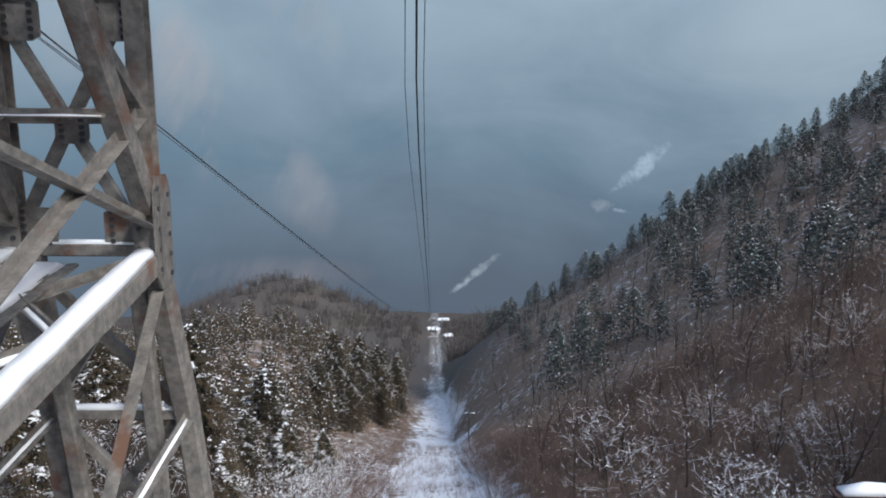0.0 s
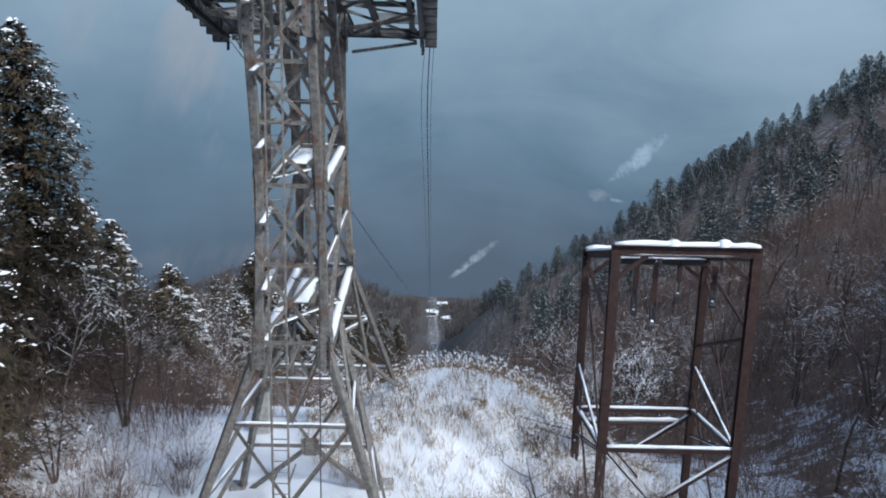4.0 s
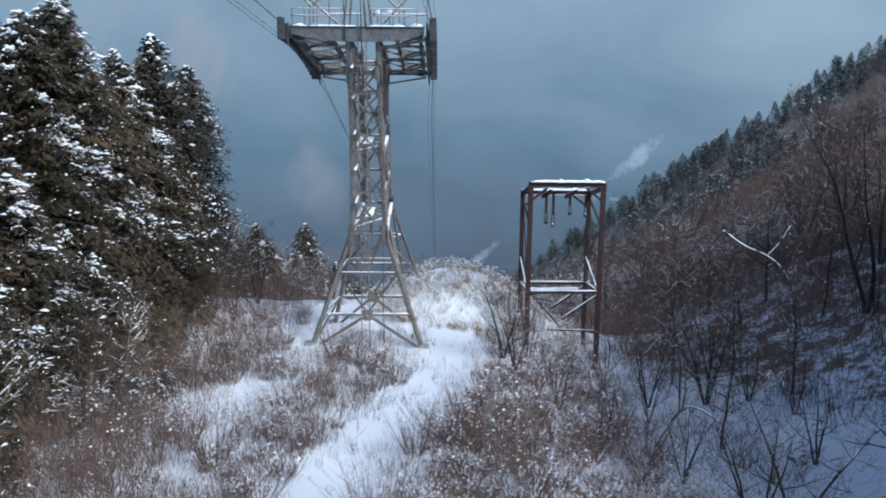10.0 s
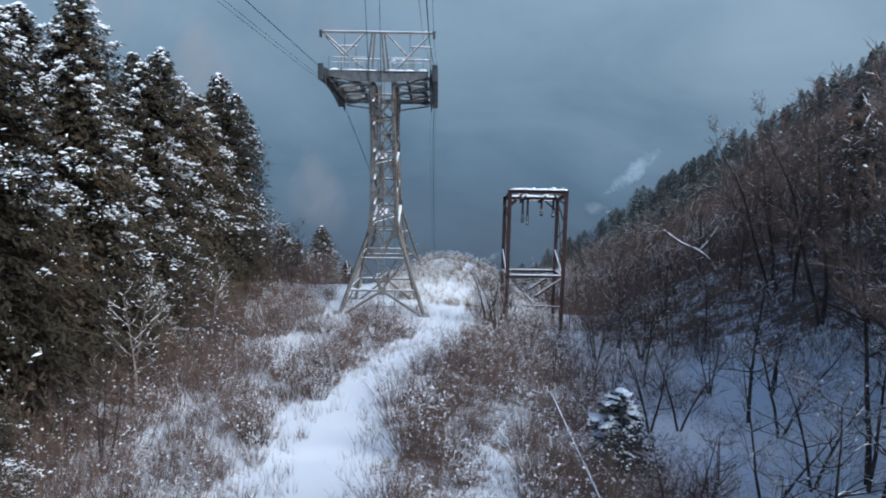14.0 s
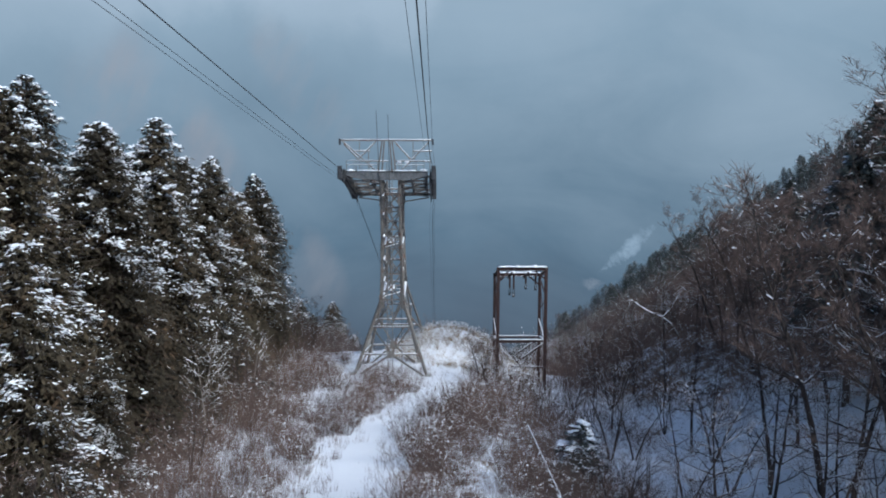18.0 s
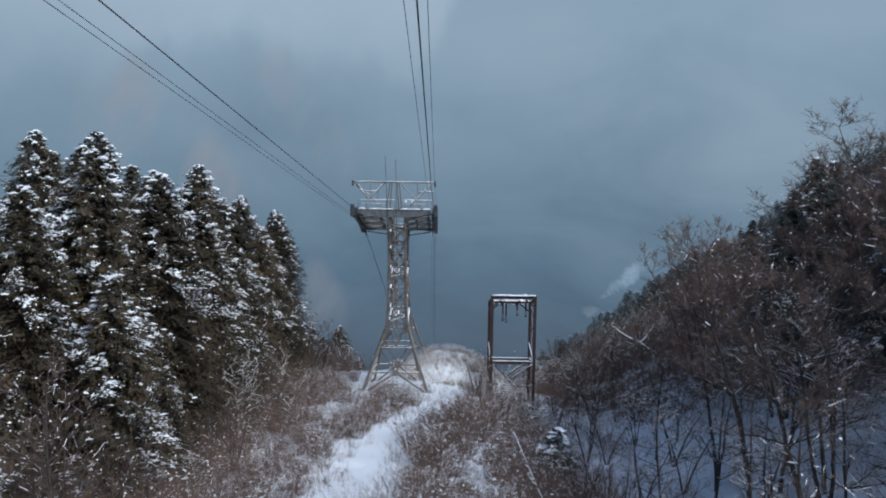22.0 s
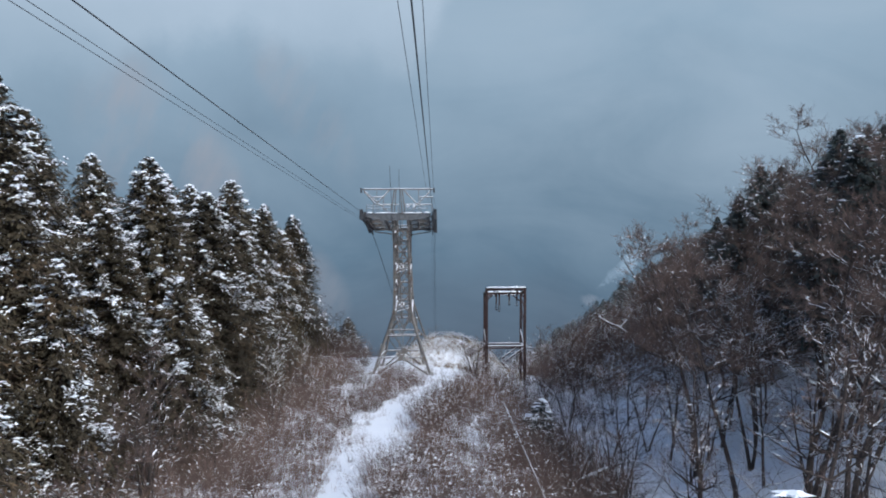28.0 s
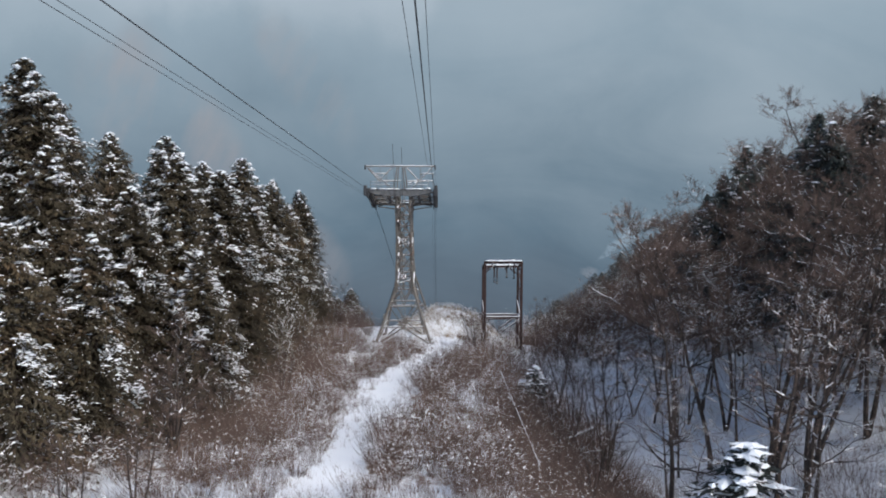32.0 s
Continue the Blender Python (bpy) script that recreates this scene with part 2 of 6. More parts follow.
def ground_z(x, y):
    x, y = np.asarray(x, float), np.asarray(y, float)
    z = centre_line(y)
    near, far = 1 - sm(12, 60, y), sm(12, 60, y)
    # gully and bank to the right of the ropeway
    z = z + near * (-2.2 * sm(5.5, 13, x) * (1 - sm(18, 30, x)) + 0.30 * np.clip(x - 19, 0, 60) + 0.1 * np.clip(x - 79, 0, 600))
    z = z + near * (0.10 * np.clip(-x - 8, 0, 60))
    # small knoll behind the pylon
    z = z + 2.15 * np.exp(-((((x - 5.0) / np.where(x > 5.0, 5.5, 4.3)) ** 2 + ((y - 9.0) / 4.4) ** 2) ** 1.4))
    # wooded spurs on both sides of the cleared line below
    r = np.clip(x - 8, 0, 400)
    z = z + far * (1 - sm(270, 430, y)) * (0.58 * r + 0.0005 * r * np.clip(y - 100, 0, 190) + 15 * sm(80, 230, y) * (1 - np.exp(-r / 7)) - 5 * sm(120, 240, y))
    l = np.clip(-x - 6, 0, 120)
    z = z + far * 0.16 * l * (1 - sm(240, 420, y))
    z = z + 18 * np.exp(-(((x + 36) / 30) ** 2 + ((y - 205) / 55) ** 2))
    # low hill across the valley, left of the line
    z = z + 40 * np.exp(-(((x + 118) / 78) ** 2 + ((y - 640) / 130) ** 2)) + 30 * np.exp(-(((x - 112) / 60) ** 2 + ((y - 640) / 130) ** 2))
    # bumps
    off = np.clip(sm(2, 7, np.abs(x - 2.5)) + sm(20, 40, y), 0, 1)
    z = z + rumple(x, y, 7) * 0.16 + rumple(x + 40, y, 2.6) * 0.07 + off * rumple(x, y + 9, 16) * 0.35
    z = z + rumple(x, y, 90) * 5 * sm(60, 200, np.abs(x - 4) + np.clip(y - 40, 0, 300) * 0.4)
    return z


def spaced(lo, hi, step, far_lo, far_hi, grow=1.12):
    mid = list(np.arange(lo, hi + 0.01, step))
    s, v, right = step, hi, []
    while v < far_hi:
        s *= grow
        v += s
        right.append(min(v, far_hi))
    s, v, left = step, lo, []
    while v > far_lo:
        s *= grow
        v -= s
        left.append(max(v, far_lo))
    return np.array(left[::-1] + mid + right)


gx = spaced(-22, 34, 0.5, -4600, 4600)
gy = spaced(-92, 26, 0.5, -1400, 4700, 1.08)
GX, GY = np.meshgrid(gx, gy)
GZ = ground_z(GX, GY)
nx, ny = len(gx), len(gy)
idx = np.arange(nx * ny).reshape(ny, nx)
quads = np.stack([idx[:-1, :-1], idx[:-1, 1:], idx[1:, 1:], idx[1:, :-1]], -1).reshape(-1, 4)
me = mesh_of("ground", np.stack([GX, GY, GZ], -1).reshape(-1, 3).tolist(), quads.tolist(), SNOW, smooth=True)
me.materials.clear()


def ground_material():
    """Snow with leaf litter and dead grass showing through in patches; the trodden line stays white."""
    m = bpy.data.materials.new("snow_and_litter")
    m.use_nodes = True
    nt = m.node_tree
    bsdf = nt.nodes["Principled BSDF"]
    geo = nt.nodes.new("ShaderNodeNewGeometry")
    n1 = node(nt, "ShaderNodeTexNoise", Scale=0.55, Detail=8.0, Roughness=0.7)
    n2 = node(nt, "ShaderNodeTexNoise", Scale=5.0, Detail=6.0, Roughness=0.7)
    n3 = node(nt, "ShaderNodeTexNoise", Scale=0.03, Detail=5.0, Roughness=0.6)
    for n in (n1, n2, n3):
        nt.links.new(geo.outputs["Position"], n.inputs["Vector"])
    add = nt.nodes.new("ShaderNodeMath")
    add.operation = "MULTIPLY_ADD"
    add.inputs[1].default_value = 0.55
    nt.links.new(n2.outputs[0], add.inputs[0])
    nt.links.new(n1.outputs[0], add.inputs[2])
    att_node = nt.nodes.new("ShaderNodeAttribute")
    att_node.attribute_name = "cover"
    lim = nt.nodes.new("ShaderNodeMath")
    lim.operation = "MULTIPLY_ADD"
    lim.inputs[1].default_value = -0.75
    nt.links.new(att_node.outputs["Fac"], lim.inputs[0])
    nt.links.new(add.outputs[0], lim.inputs[2])
    ramp = nt.nodes.new("ShaderNodeValToRGB")
    ramp.color_ramp.elements[0].position, ramp.color_ramp.elements[1].position = LITTER, LITTER + 0.09
    ramp.color_ramp.elements[0].color, ramp.color_ramp.elements[1].color = (0, 0, 0, 1), (1, 1, 1, 1)
    nt.links.new(lim.outputs[0], ramp.inputs[0])
    litter = nt.nodes.new("ShaderNodeValToRGB")
    litter.color_ramp.elements[0].color, litter.color_ramp.elements[1].color = (0.085, 0.055, 0.038, 1), (0.25, 0.16, 0.10, 1)
    nt.links.new(n2.outputs[0], litter.inputs[0])
    wood_att = nt.nodes.new("ShaderNodeAttribute")
    wood_att.attribute_name = "woodland"
    litter_mix = nt.nodes.new("ShaderNodeMixRGB")
    litter_mix.inputs[2].default_value = (0.062, 0.060, 0.058, 1)
    nt.links.new(wood_att.outputs["Fac"], litter_mix.inputs[0])
    nt.links.new(litter.outputs[0], litter_mix.inputs[1])
    white = nt.nodes.new("ShaderNodeValToRGB")
    white.color_ramp.elements[0].color, white.color_ramp.elements[1].color = (0.78, 0.81, 0.86, 1), (0.90, 0.91, 0.93, 1)
    nt.links.new(n1.outputs[0], white.inputs[0])
    mx = nt.nodes.new("ShaderNodeMixRGB")
    nt.links.new(ramp.outputs[0], mx.inputs[0])
    nt.links.new(white.outputs[0], mx.inputs[1])
    nt.links.new(litter_mix.outputs[0], mx.inputs[2])
    nt.links.new(mx.outputs[0], bsdf.inputs["Base Color"])
    bsdf.inputs["Roughness"].default_value = 0.7
    bn = node(nt, "ShaderNodeBump", Strength=0.8, Distance=0.12)
    nt.links.new(n2.outputs[0], bn.inputs["Height"])
    nt.links.new(bn.outputs[0], bsdf.inputs["Normal"])
    return m


def path_x(y):
    """Middle of the white trodden strip between the thickets."""
    return np.interp(y, [-95, -70, -60, -51, -46, -40, -36, -29, -23, -16.5, -12, -8, -3, 3, 12], [-3.5, -3.0, -2.0, -0.9, -1.1, -0.9, -0.2, 0.0, 0.2, 1.3, 2.6, 4.2, 4.7, 5.2, 5.5])


def path_half(y):
    """Half its width: it narrows where the brush closes in."""
    return np.interp(y, [-60, -51, -46, -40, -36, -29, -23, -16, -8, 6], [2.4, 1.8, 0.8, 1.2, 2.2, 2.0, 1.4, 1.7, 1.7, 1.6])


def snow_cover(x, y):
    """How much of the ground the snow hides: full on the trodden strip, thin under the trees."""
    rag = rumple(x, y, 4.5)
    d = np.abs(x - path_x(y)) + 0.7 * rag
    wide = path_half(y) - 0.25
    strip = (1 - sm(wide, wide + 0.9, d)) * (1 - sm(9, 16, y))
    side = np.where(x < path_x(y), 0.56 + 0.20 * sm(-28, -16, y) - (0.26 + 0.2 * sm(-28, -16, y)) * sm(6, 11, -x + rag), 0.45 + 0.05 * sm(5, 10, x))
    side = np.where(x > 12, 0.55 - 0.23 * sm(0, 7, x - 13 - 0.55 * np.clip(4 - y, 0, 40) + 2 * rag), side)
    side = np.where((np.abs(x + 2) < 6 + rag) & (y > -4), 0.86, side)
    side = np.where((np.abs(x - 7) < 6.5 + rag) & (y > 1), 0.94, side)
    side = np.where((x > 8.5) & (y < -40), side - 0.16 * sm(-40, -48, y) * (1 - sm(13, 16, x)), side)
    side = np.where((x > 11) & (x < 34), np.maximum(side, 0.78 * sm(12, 15.5, x + rag) * sm(-14, -24, y) * (1 - 0.3 * sm(18, 25, x)) * (1 - 0.45 * sm(-46, -54, y)) * (1 - sm(26, 33, x))), side)
    side = np.where((x > 30) & (y < -20), np.maximum(side, 0.40), side)
    open_snow = sm(-47.5, -52, y + 1.5 * rag) * (1 - sm(4, 7, x)) * sm(-24, -13, x + 3 * rag) * (1 - 0.6 * sm(-78, -95, y))
    side = np.maximum(side, 0.97 * open_snow)
    lower = np.where(x > 0, 0.16 + (0.05 + 0.10 * rumple(x, y, 25)) * sm(70, 120, y), 0.26 + 0.30 * sm(-13, -6, x + 2 * rag) * (1 - sm(70, 110, y))) + 0.62 * (1 - sm(2.5, 6.5, np.abs(x - 5) + 2.2 * rumple(x, y, 14) + 1.2 * rag)) * (1 - 0.55 * sm(90, 170, y)) - 0.2 * sm(180, 420, y)
    near = 1 - sm(15, 28, y)
    return np.clip(np.maximum(strip, side) * near + lower * (1 - near), 0, 1)


att = me.attributes.new("cover", "FLOAT", "POINT")
att.data.foreach_set("value", snow_cover(GX, GY).ravel().astype(np.float32))
wood_data = me.attributes.new("woodland", "FLOAT", "POINT")
wood_data.data.foreach_set("value", (sm(150, 330, GY) * (0.8 + 0.2 * rumple(GX, GY, 70))).clip(0, 1).ravel().astype(np.float32))
me.materials.append(ground_material())
ground = tagged(new("ground", me), "snow-covered mountain ridge and slopes with brown litter showing", "ground", kind="structure")


# ---- misty distance ----
MIST_SCALE = 0.587


def ellipse(nt, sep, cu, cv, ca, sa, ra, rb):
    """Squared distance from a slanting ellipse on the far slope, one on its rim."""
    terms = []
    for ku, kv, rr in ((ca, sa, ra), (-sa, ca, rb)):
        e1 = nt.nodes.new("ShaderNodeMath")
        e1.operation = "MULTIPLY_ADD"
        e1.inputs[1].default_value, e1.inputs[2].default_value = ku / rr, -(cu * ku + cv * kv) / rr
        nt.links.new(sep.outputs[0], e1.inputs[0])
        e2 = nt.nodes.new("ShaderNodeMath")
        e2.operation = "MULTIPLY_ADD"
        e2.inputs[1].default_value = kv / rr
        nt.links.new(sep.outputs[2], e2.inputs[0])
        nt.links.new(e1.outputs[0], e2.inputs[2])
        e3 = nt.nodes.new("ShaderNodeMath")
        e3.operation = "MULTIPLY"
        nt.links.new(e2.outputs[0], e3.inputs[0])
        nt.links.new(e2.outputs[0], e3.inputs[1])
        terms.append(e3)
    tot = nt.nodes.new("ShaderNodeMath")
    nt.links.new(terms[0].outputs[0], tot.inputs[0])
    nt.links.new(terms[1].outputs[0], tot.inputs[1])
    return tot.outputs[0]


# Distance haze is painted as a glowing emission colour that pales with height.
def mist_material(name, low, mid, high, z0, z1, z2, sun_tint=None):
    m = bpy.data.materials.new(name)
    m.use_nodes = True
    nt = m.node_tree
    nt.nodes.clear()
    geo = nt.nodes.new("ShaderNodeNewGeometry")
    sep = nt.nodes.new("ShaderNodeSeparateXYZ")
    grown = nt.nodes.new("ShaderNodeVectorMath")
    grown.operation = "SCALE"
    grown.inputs["Scale"].default_value = 1 / MIST_SCALE
    nt.links.new(geo.outputs["Position"], grown.inputs[0])
    place = grown.outputs[0]
    nt.links.new(place, sep.inputs[0])
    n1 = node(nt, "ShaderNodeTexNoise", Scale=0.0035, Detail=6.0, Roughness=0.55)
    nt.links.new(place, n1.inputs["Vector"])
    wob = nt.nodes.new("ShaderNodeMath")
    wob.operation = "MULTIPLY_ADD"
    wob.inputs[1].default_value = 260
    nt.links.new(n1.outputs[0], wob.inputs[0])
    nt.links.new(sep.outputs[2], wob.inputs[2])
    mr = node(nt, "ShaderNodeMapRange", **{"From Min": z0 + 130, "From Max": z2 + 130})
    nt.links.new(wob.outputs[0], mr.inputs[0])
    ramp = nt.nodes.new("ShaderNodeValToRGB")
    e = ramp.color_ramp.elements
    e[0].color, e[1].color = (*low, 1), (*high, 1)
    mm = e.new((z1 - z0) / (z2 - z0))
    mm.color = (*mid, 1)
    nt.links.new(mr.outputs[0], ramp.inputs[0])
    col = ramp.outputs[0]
    # broad veils of brighter haze painted in, thicker to the right and high up
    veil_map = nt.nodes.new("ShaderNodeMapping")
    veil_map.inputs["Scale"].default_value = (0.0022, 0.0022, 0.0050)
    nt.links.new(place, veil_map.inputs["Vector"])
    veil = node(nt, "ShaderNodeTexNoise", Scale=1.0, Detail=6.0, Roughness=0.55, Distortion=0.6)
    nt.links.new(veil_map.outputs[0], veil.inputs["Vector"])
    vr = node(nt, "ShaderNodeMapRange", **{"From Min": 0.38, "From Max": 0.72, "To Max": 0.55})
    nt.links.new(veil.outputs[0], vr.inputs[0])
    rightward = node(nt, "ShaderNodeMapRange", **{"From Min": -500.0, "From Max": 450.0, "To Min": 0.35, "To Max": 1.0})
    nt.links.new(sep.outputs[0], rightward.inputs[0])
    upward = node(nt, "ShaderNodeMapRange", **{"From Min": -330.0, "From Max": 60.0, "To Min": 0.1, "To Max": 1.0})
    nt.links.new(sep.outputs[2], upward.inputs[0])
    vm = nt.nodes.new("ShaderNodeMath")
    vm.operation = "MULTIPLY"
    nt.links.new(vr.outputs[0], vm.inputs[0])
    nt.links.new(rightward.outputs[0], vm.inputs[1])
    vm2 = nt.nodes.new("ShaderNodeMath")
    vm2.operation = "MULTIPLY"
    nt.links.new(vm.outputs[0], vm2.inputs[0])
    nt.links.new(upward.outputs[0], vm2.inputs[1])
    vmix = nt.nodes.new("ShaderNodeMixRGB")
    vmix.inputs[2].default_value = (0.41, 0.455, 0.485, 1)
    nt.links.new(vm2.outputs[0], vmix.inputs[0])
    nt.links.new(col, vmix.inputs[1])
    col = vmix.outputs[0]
    if sun_tint:
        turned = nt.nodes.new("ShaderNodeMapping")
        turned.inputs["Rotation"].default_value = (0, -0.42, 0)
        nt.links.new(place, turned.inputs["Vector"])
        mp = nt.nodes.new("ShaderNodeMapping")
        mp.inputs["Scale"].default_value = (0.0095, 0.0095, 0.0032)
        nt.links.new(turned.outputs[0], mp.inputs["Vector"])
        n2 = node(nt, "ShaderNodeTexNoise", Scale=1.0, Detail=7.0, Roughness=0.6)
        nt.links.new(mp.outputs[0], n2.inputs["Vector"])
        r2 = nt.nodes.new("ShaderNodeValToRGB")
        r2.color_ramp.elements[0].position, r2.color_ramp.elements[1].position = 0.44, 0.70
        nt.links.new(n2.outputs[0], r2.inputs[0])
        # sunlight is painted as a warm tint, only on a few spurs to the left
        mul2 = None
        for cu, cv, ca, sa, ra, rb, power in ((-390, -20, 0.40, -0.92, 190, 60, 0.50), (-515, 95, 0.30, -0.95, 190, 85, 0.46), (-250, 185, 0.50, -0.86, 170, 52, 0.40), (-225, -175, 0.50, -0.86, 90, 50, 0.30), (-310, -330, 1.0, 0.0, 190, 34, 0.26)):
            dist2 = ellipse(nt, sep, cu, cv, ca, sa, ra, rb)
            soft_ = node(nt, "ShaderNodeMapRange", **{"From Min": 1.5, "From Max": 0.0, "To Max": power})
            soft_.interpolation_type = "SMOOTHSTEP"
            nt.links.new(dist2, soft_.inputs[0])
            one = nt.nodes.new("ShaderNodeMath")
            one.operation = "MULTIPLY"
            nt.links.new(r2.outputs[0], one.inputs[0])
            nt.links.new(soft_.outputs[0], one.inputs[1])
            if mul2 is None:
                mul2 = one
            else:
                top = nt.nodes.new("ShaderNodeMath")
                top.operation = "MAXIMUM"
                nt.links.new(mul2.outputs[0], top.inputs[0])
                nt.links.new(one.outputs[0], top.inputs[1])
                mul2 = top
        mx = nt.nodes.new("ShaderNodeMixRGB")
        mx.inputs[2].default_value = (*sun_tint, 1)
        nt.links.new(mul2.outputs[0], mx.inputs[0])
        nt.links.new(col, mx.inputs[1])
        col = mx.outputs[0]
    if sun_tint:
        # two pale snowfields far down the valley
        for cu, cv, ca, sa, ra, rb, pale in ((351, -139, 0.70, 0.71, 62, 15, (0.40, 0.47, 0.53)), (85, -324, 0.77, 0.64, 48, 9, (0.36, 0.39, 0.41)), (292, -203, 1.0, -0.1, 24, 14, (0.26, 0.28, 0.31)), (322, -211, 1.0, -0.15, 20, 4, (0.38, 0.43, 0.48)), (55, -352, 0.8, 0.6, 26, 6, (0.34, 0.38, 0.42))):
            n3 = node(nt, "ShaderNodeTexNoise", Scale=0.045, Detail=8.0, Roughness=0.75)
            nt.links.new(place, n3.inputs["Vector"])
            tot_out = ellipse(nt, sep, cu, cv, ca, sa, ra, rb)
            rag = nt.nodes.new("ShaderNodeMath")
            rag.operation = "MULTIPLY_ADD"
            rag.inputs[1].default_value = 4.2
            nt.links.new(n3.outputs[0], rag.inputs[0])
            nt.links.new(tot_out, rag.inputs[2])
            inside = node(nt, "ShaderNodeMapRange", **{"From Min": 3.0, "From Max": 1.9, "To Max": 0.62})
            nt.links.new(rag.outputs[0], inside.inputs[0])
            mx3 = nt.nodes.new("ShaderNodeMixRGB")
            mx3.inputs[2].default_value = (*pale, 1)
            nt.links.new(inside.outputs[0], mx3.inputs[0])
            nt.links.new(col, mx3.inputs[1])
            col = mx3.outputs[0]
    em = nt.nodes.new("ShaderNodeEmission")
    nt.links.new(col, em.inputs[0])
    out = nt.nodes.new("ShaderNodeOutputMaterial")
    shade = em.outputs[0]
    if sun_tint:
        # the crest dissolves into the cloud
        rise_ = nt.nodes.new("ShaderNodeAttribute")
        rise_.attribute_name = "rise"
        n4 = node(nt, "ShaderNodeTexNoise", Scale=0.012, Detail=6.0, Roughness=0.6)
        nt.links.new(place, n4.inputs["Vector"])
        soft = nt.nodes.new("ShaderNodeMath")
        soft.operation = "MULTIPLY_ADD"
        soft.inputs[1].default_value = 0.10
        nt.links.new(n4.outputs[0], soft.inputs[0])
        nt.links.new(rise_.outputs["Fac"], soft.inputs[2])
        fade = node(nt, "ShaderNodeMapRange", **{"From Min": 0.97, "From Max": 1.06})
        fade.interpolation_type = "SMOOTHSTEP"
        nt.links.new(soft.outputs[0], fade.inputs[0])
        clear = nt.nodes.new("ShaderNodeBsdfTransparent")
        ms = nt.nodes.new("ShaderNodeMixShader")
        nt.links.new(fade.outputs[0], ms.inputs[0])
        nt.links.new(em.outputs[0], ms.inputs[1])
        nt.links.new(clear.outputs[0], ms.inputs[2])
        shade = ms.outputs[0]
    nt.links.new(shade, out.inputs[0])
    return m


def curtain(name, radius, bottom, crest, material, label, a0=-80, a1=80, n=180):
    """A far curved sheet; crest gives its upper edge by the bearing in degrees."""
    verts, faces = [], []
    for i in range(n + 1):
        a = a0 + (a1 - a0) * i / n
        x, y = 4 + radius * math.sin(radians(a)), -40 + radius * math.cos(radians(a))
        for z in (bottom, crest(a) * MIST_SCALE):
            verts.append((x, y, z))
    for i in range(n):
        faces.append((2 * i, 2 * i + 2, 2 * i + 3, 2 * i + 1))
    sheet = mesh_of(name, verts, faces, material)
    rise = sheet.attributes.new("rise", "FLOAT", "POINT")
    rise.data.foreach_set("value", np.tile(np.array((0.0, 1.0), dtype=np.float32), n + 1))
    ob = new(name, sheet)
    return tagged(ob, label, "backdrop", kind="structure")


def crest_far(a):
    base = 225 + 95 * math.exp(-((a + 15.5) / 6.5) ** 2) + 40 * math.exp(-((a + 6) / 5) ** 2) + 420 * float(sm(-3, 6, a))
    return base + 9 * math.sin(a * 0.9) + 5 * math.sin(a * 2.3 + 1) + 3 * math.sin(a * 5.1)


backdrop_cloud = curtain("backdrop_cloud", 1060, -440, lambda a: 950, mist_material("bright_cloud", (0.174, 0.232, 0.275), (0.277, 0.342, 0.385), (0.457, 0.503, 0.537), -250, 150, 420), "pale grey-blue winter cloud over the valley")
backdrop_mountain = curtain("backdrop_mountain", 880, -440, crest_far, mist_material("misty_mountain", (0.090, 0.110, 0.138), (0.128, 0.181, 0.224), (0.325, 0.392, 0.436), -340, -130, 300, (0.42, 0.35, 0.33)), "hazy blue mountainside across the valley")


# ---- ropeway pylon ----
pylon = empty("ropeway_pylon", (0, 0, 0), "weathered grey lattice-steel ropeway pylon dusted with snow on a snowy knoll", "pylon")
CX0, CX1 = -0.48, 0.97          # column sides at mid height
YF, YB = 0.18, 5.5             # column front and back at the upper node
Y_TOP = -1.25                   # the front legs lean out to here under the arm
LEVELS = [4.1, 6.2, 8.25, 9.85, 11.3, 12.7]
BACK_LEVELS = [4.69, 6.69, 8.75, 11.3, 12.9]


def side_x(right, z, back=False):
    """The column narrows upwards to the upper node and runs straight above it."""
    k = min(max((z - 4.4) / 4.3, 0.0), 1.0)
    low, high = (1.16, 1.00) if right else (-0.60, -0.46)
    if back and not right:
        low, high = -0.52, -0.40
    return low + (high - low) * k


bolt_bm = bmesh.new()
prism(bolt_bm, (0, 0, -0.03), (0, 0, 0.018), round_outline(0.029, 6), up=(0, 1, 0))
bolt_me = bpy.data.meshes.new("bolt")
bolt_bm.to_mesh(bolt_me)
bolt_bm.free()
bolt_me.materials.append(STEEL_DARK)


def plate(name, centre, normal, w, h, parent, bolts=True):
    """A gusset plate with its bolt heads."""
    n = Vector(normal).normalized()
    c = Vector(centre)
    bm = bmesh.new()
    prism(bm, c - n * 0.012, c + n * 0.012, [(-w / 2, -h * 0.38), (-w * 0.3, -h / 2), (w * 0.3, -h / 2), (w / 2, -h * 0.38), (w / 2, h * 0.38), (w * 0.3, h / 2), (-w * 0.3, h / 2), (-w / 2, h * 0.38)])
    ob = part(name, bm, STEEL, parent)
    if bolts:
        d, s, u = axes(c - n, c + n)
        for i in range(2):
            for j in range(5):
                p = c + s * w * 0.30 * (1 if i else -1) + u * h * (j - 2 + (0.25 if i else -0.25)) * 0.18 + n * 0.012
                bolt = part("bolt", bolt_me, STEEL_DARK, ob)
                bolt.matrix_basis = Matrix.Translation(p) @ n.to_track_quat("Z", "Y").to_matrix().to_4x4()
    return ob


def face_y(front, z):
    if not front:
        return float(np.interp(z, [4.4, 4.69, 6.69, 8.72, 13.5], [6.46, 6.41, 6.10, YB, YB - 0.05]))
    return YF if z < 8.25 else YF + (Y_TOP - YF) * (z - 8.25) / 5.65


def corner(right, front, z):
    return (side_x(right, z, not front), face_y(front, z), z)


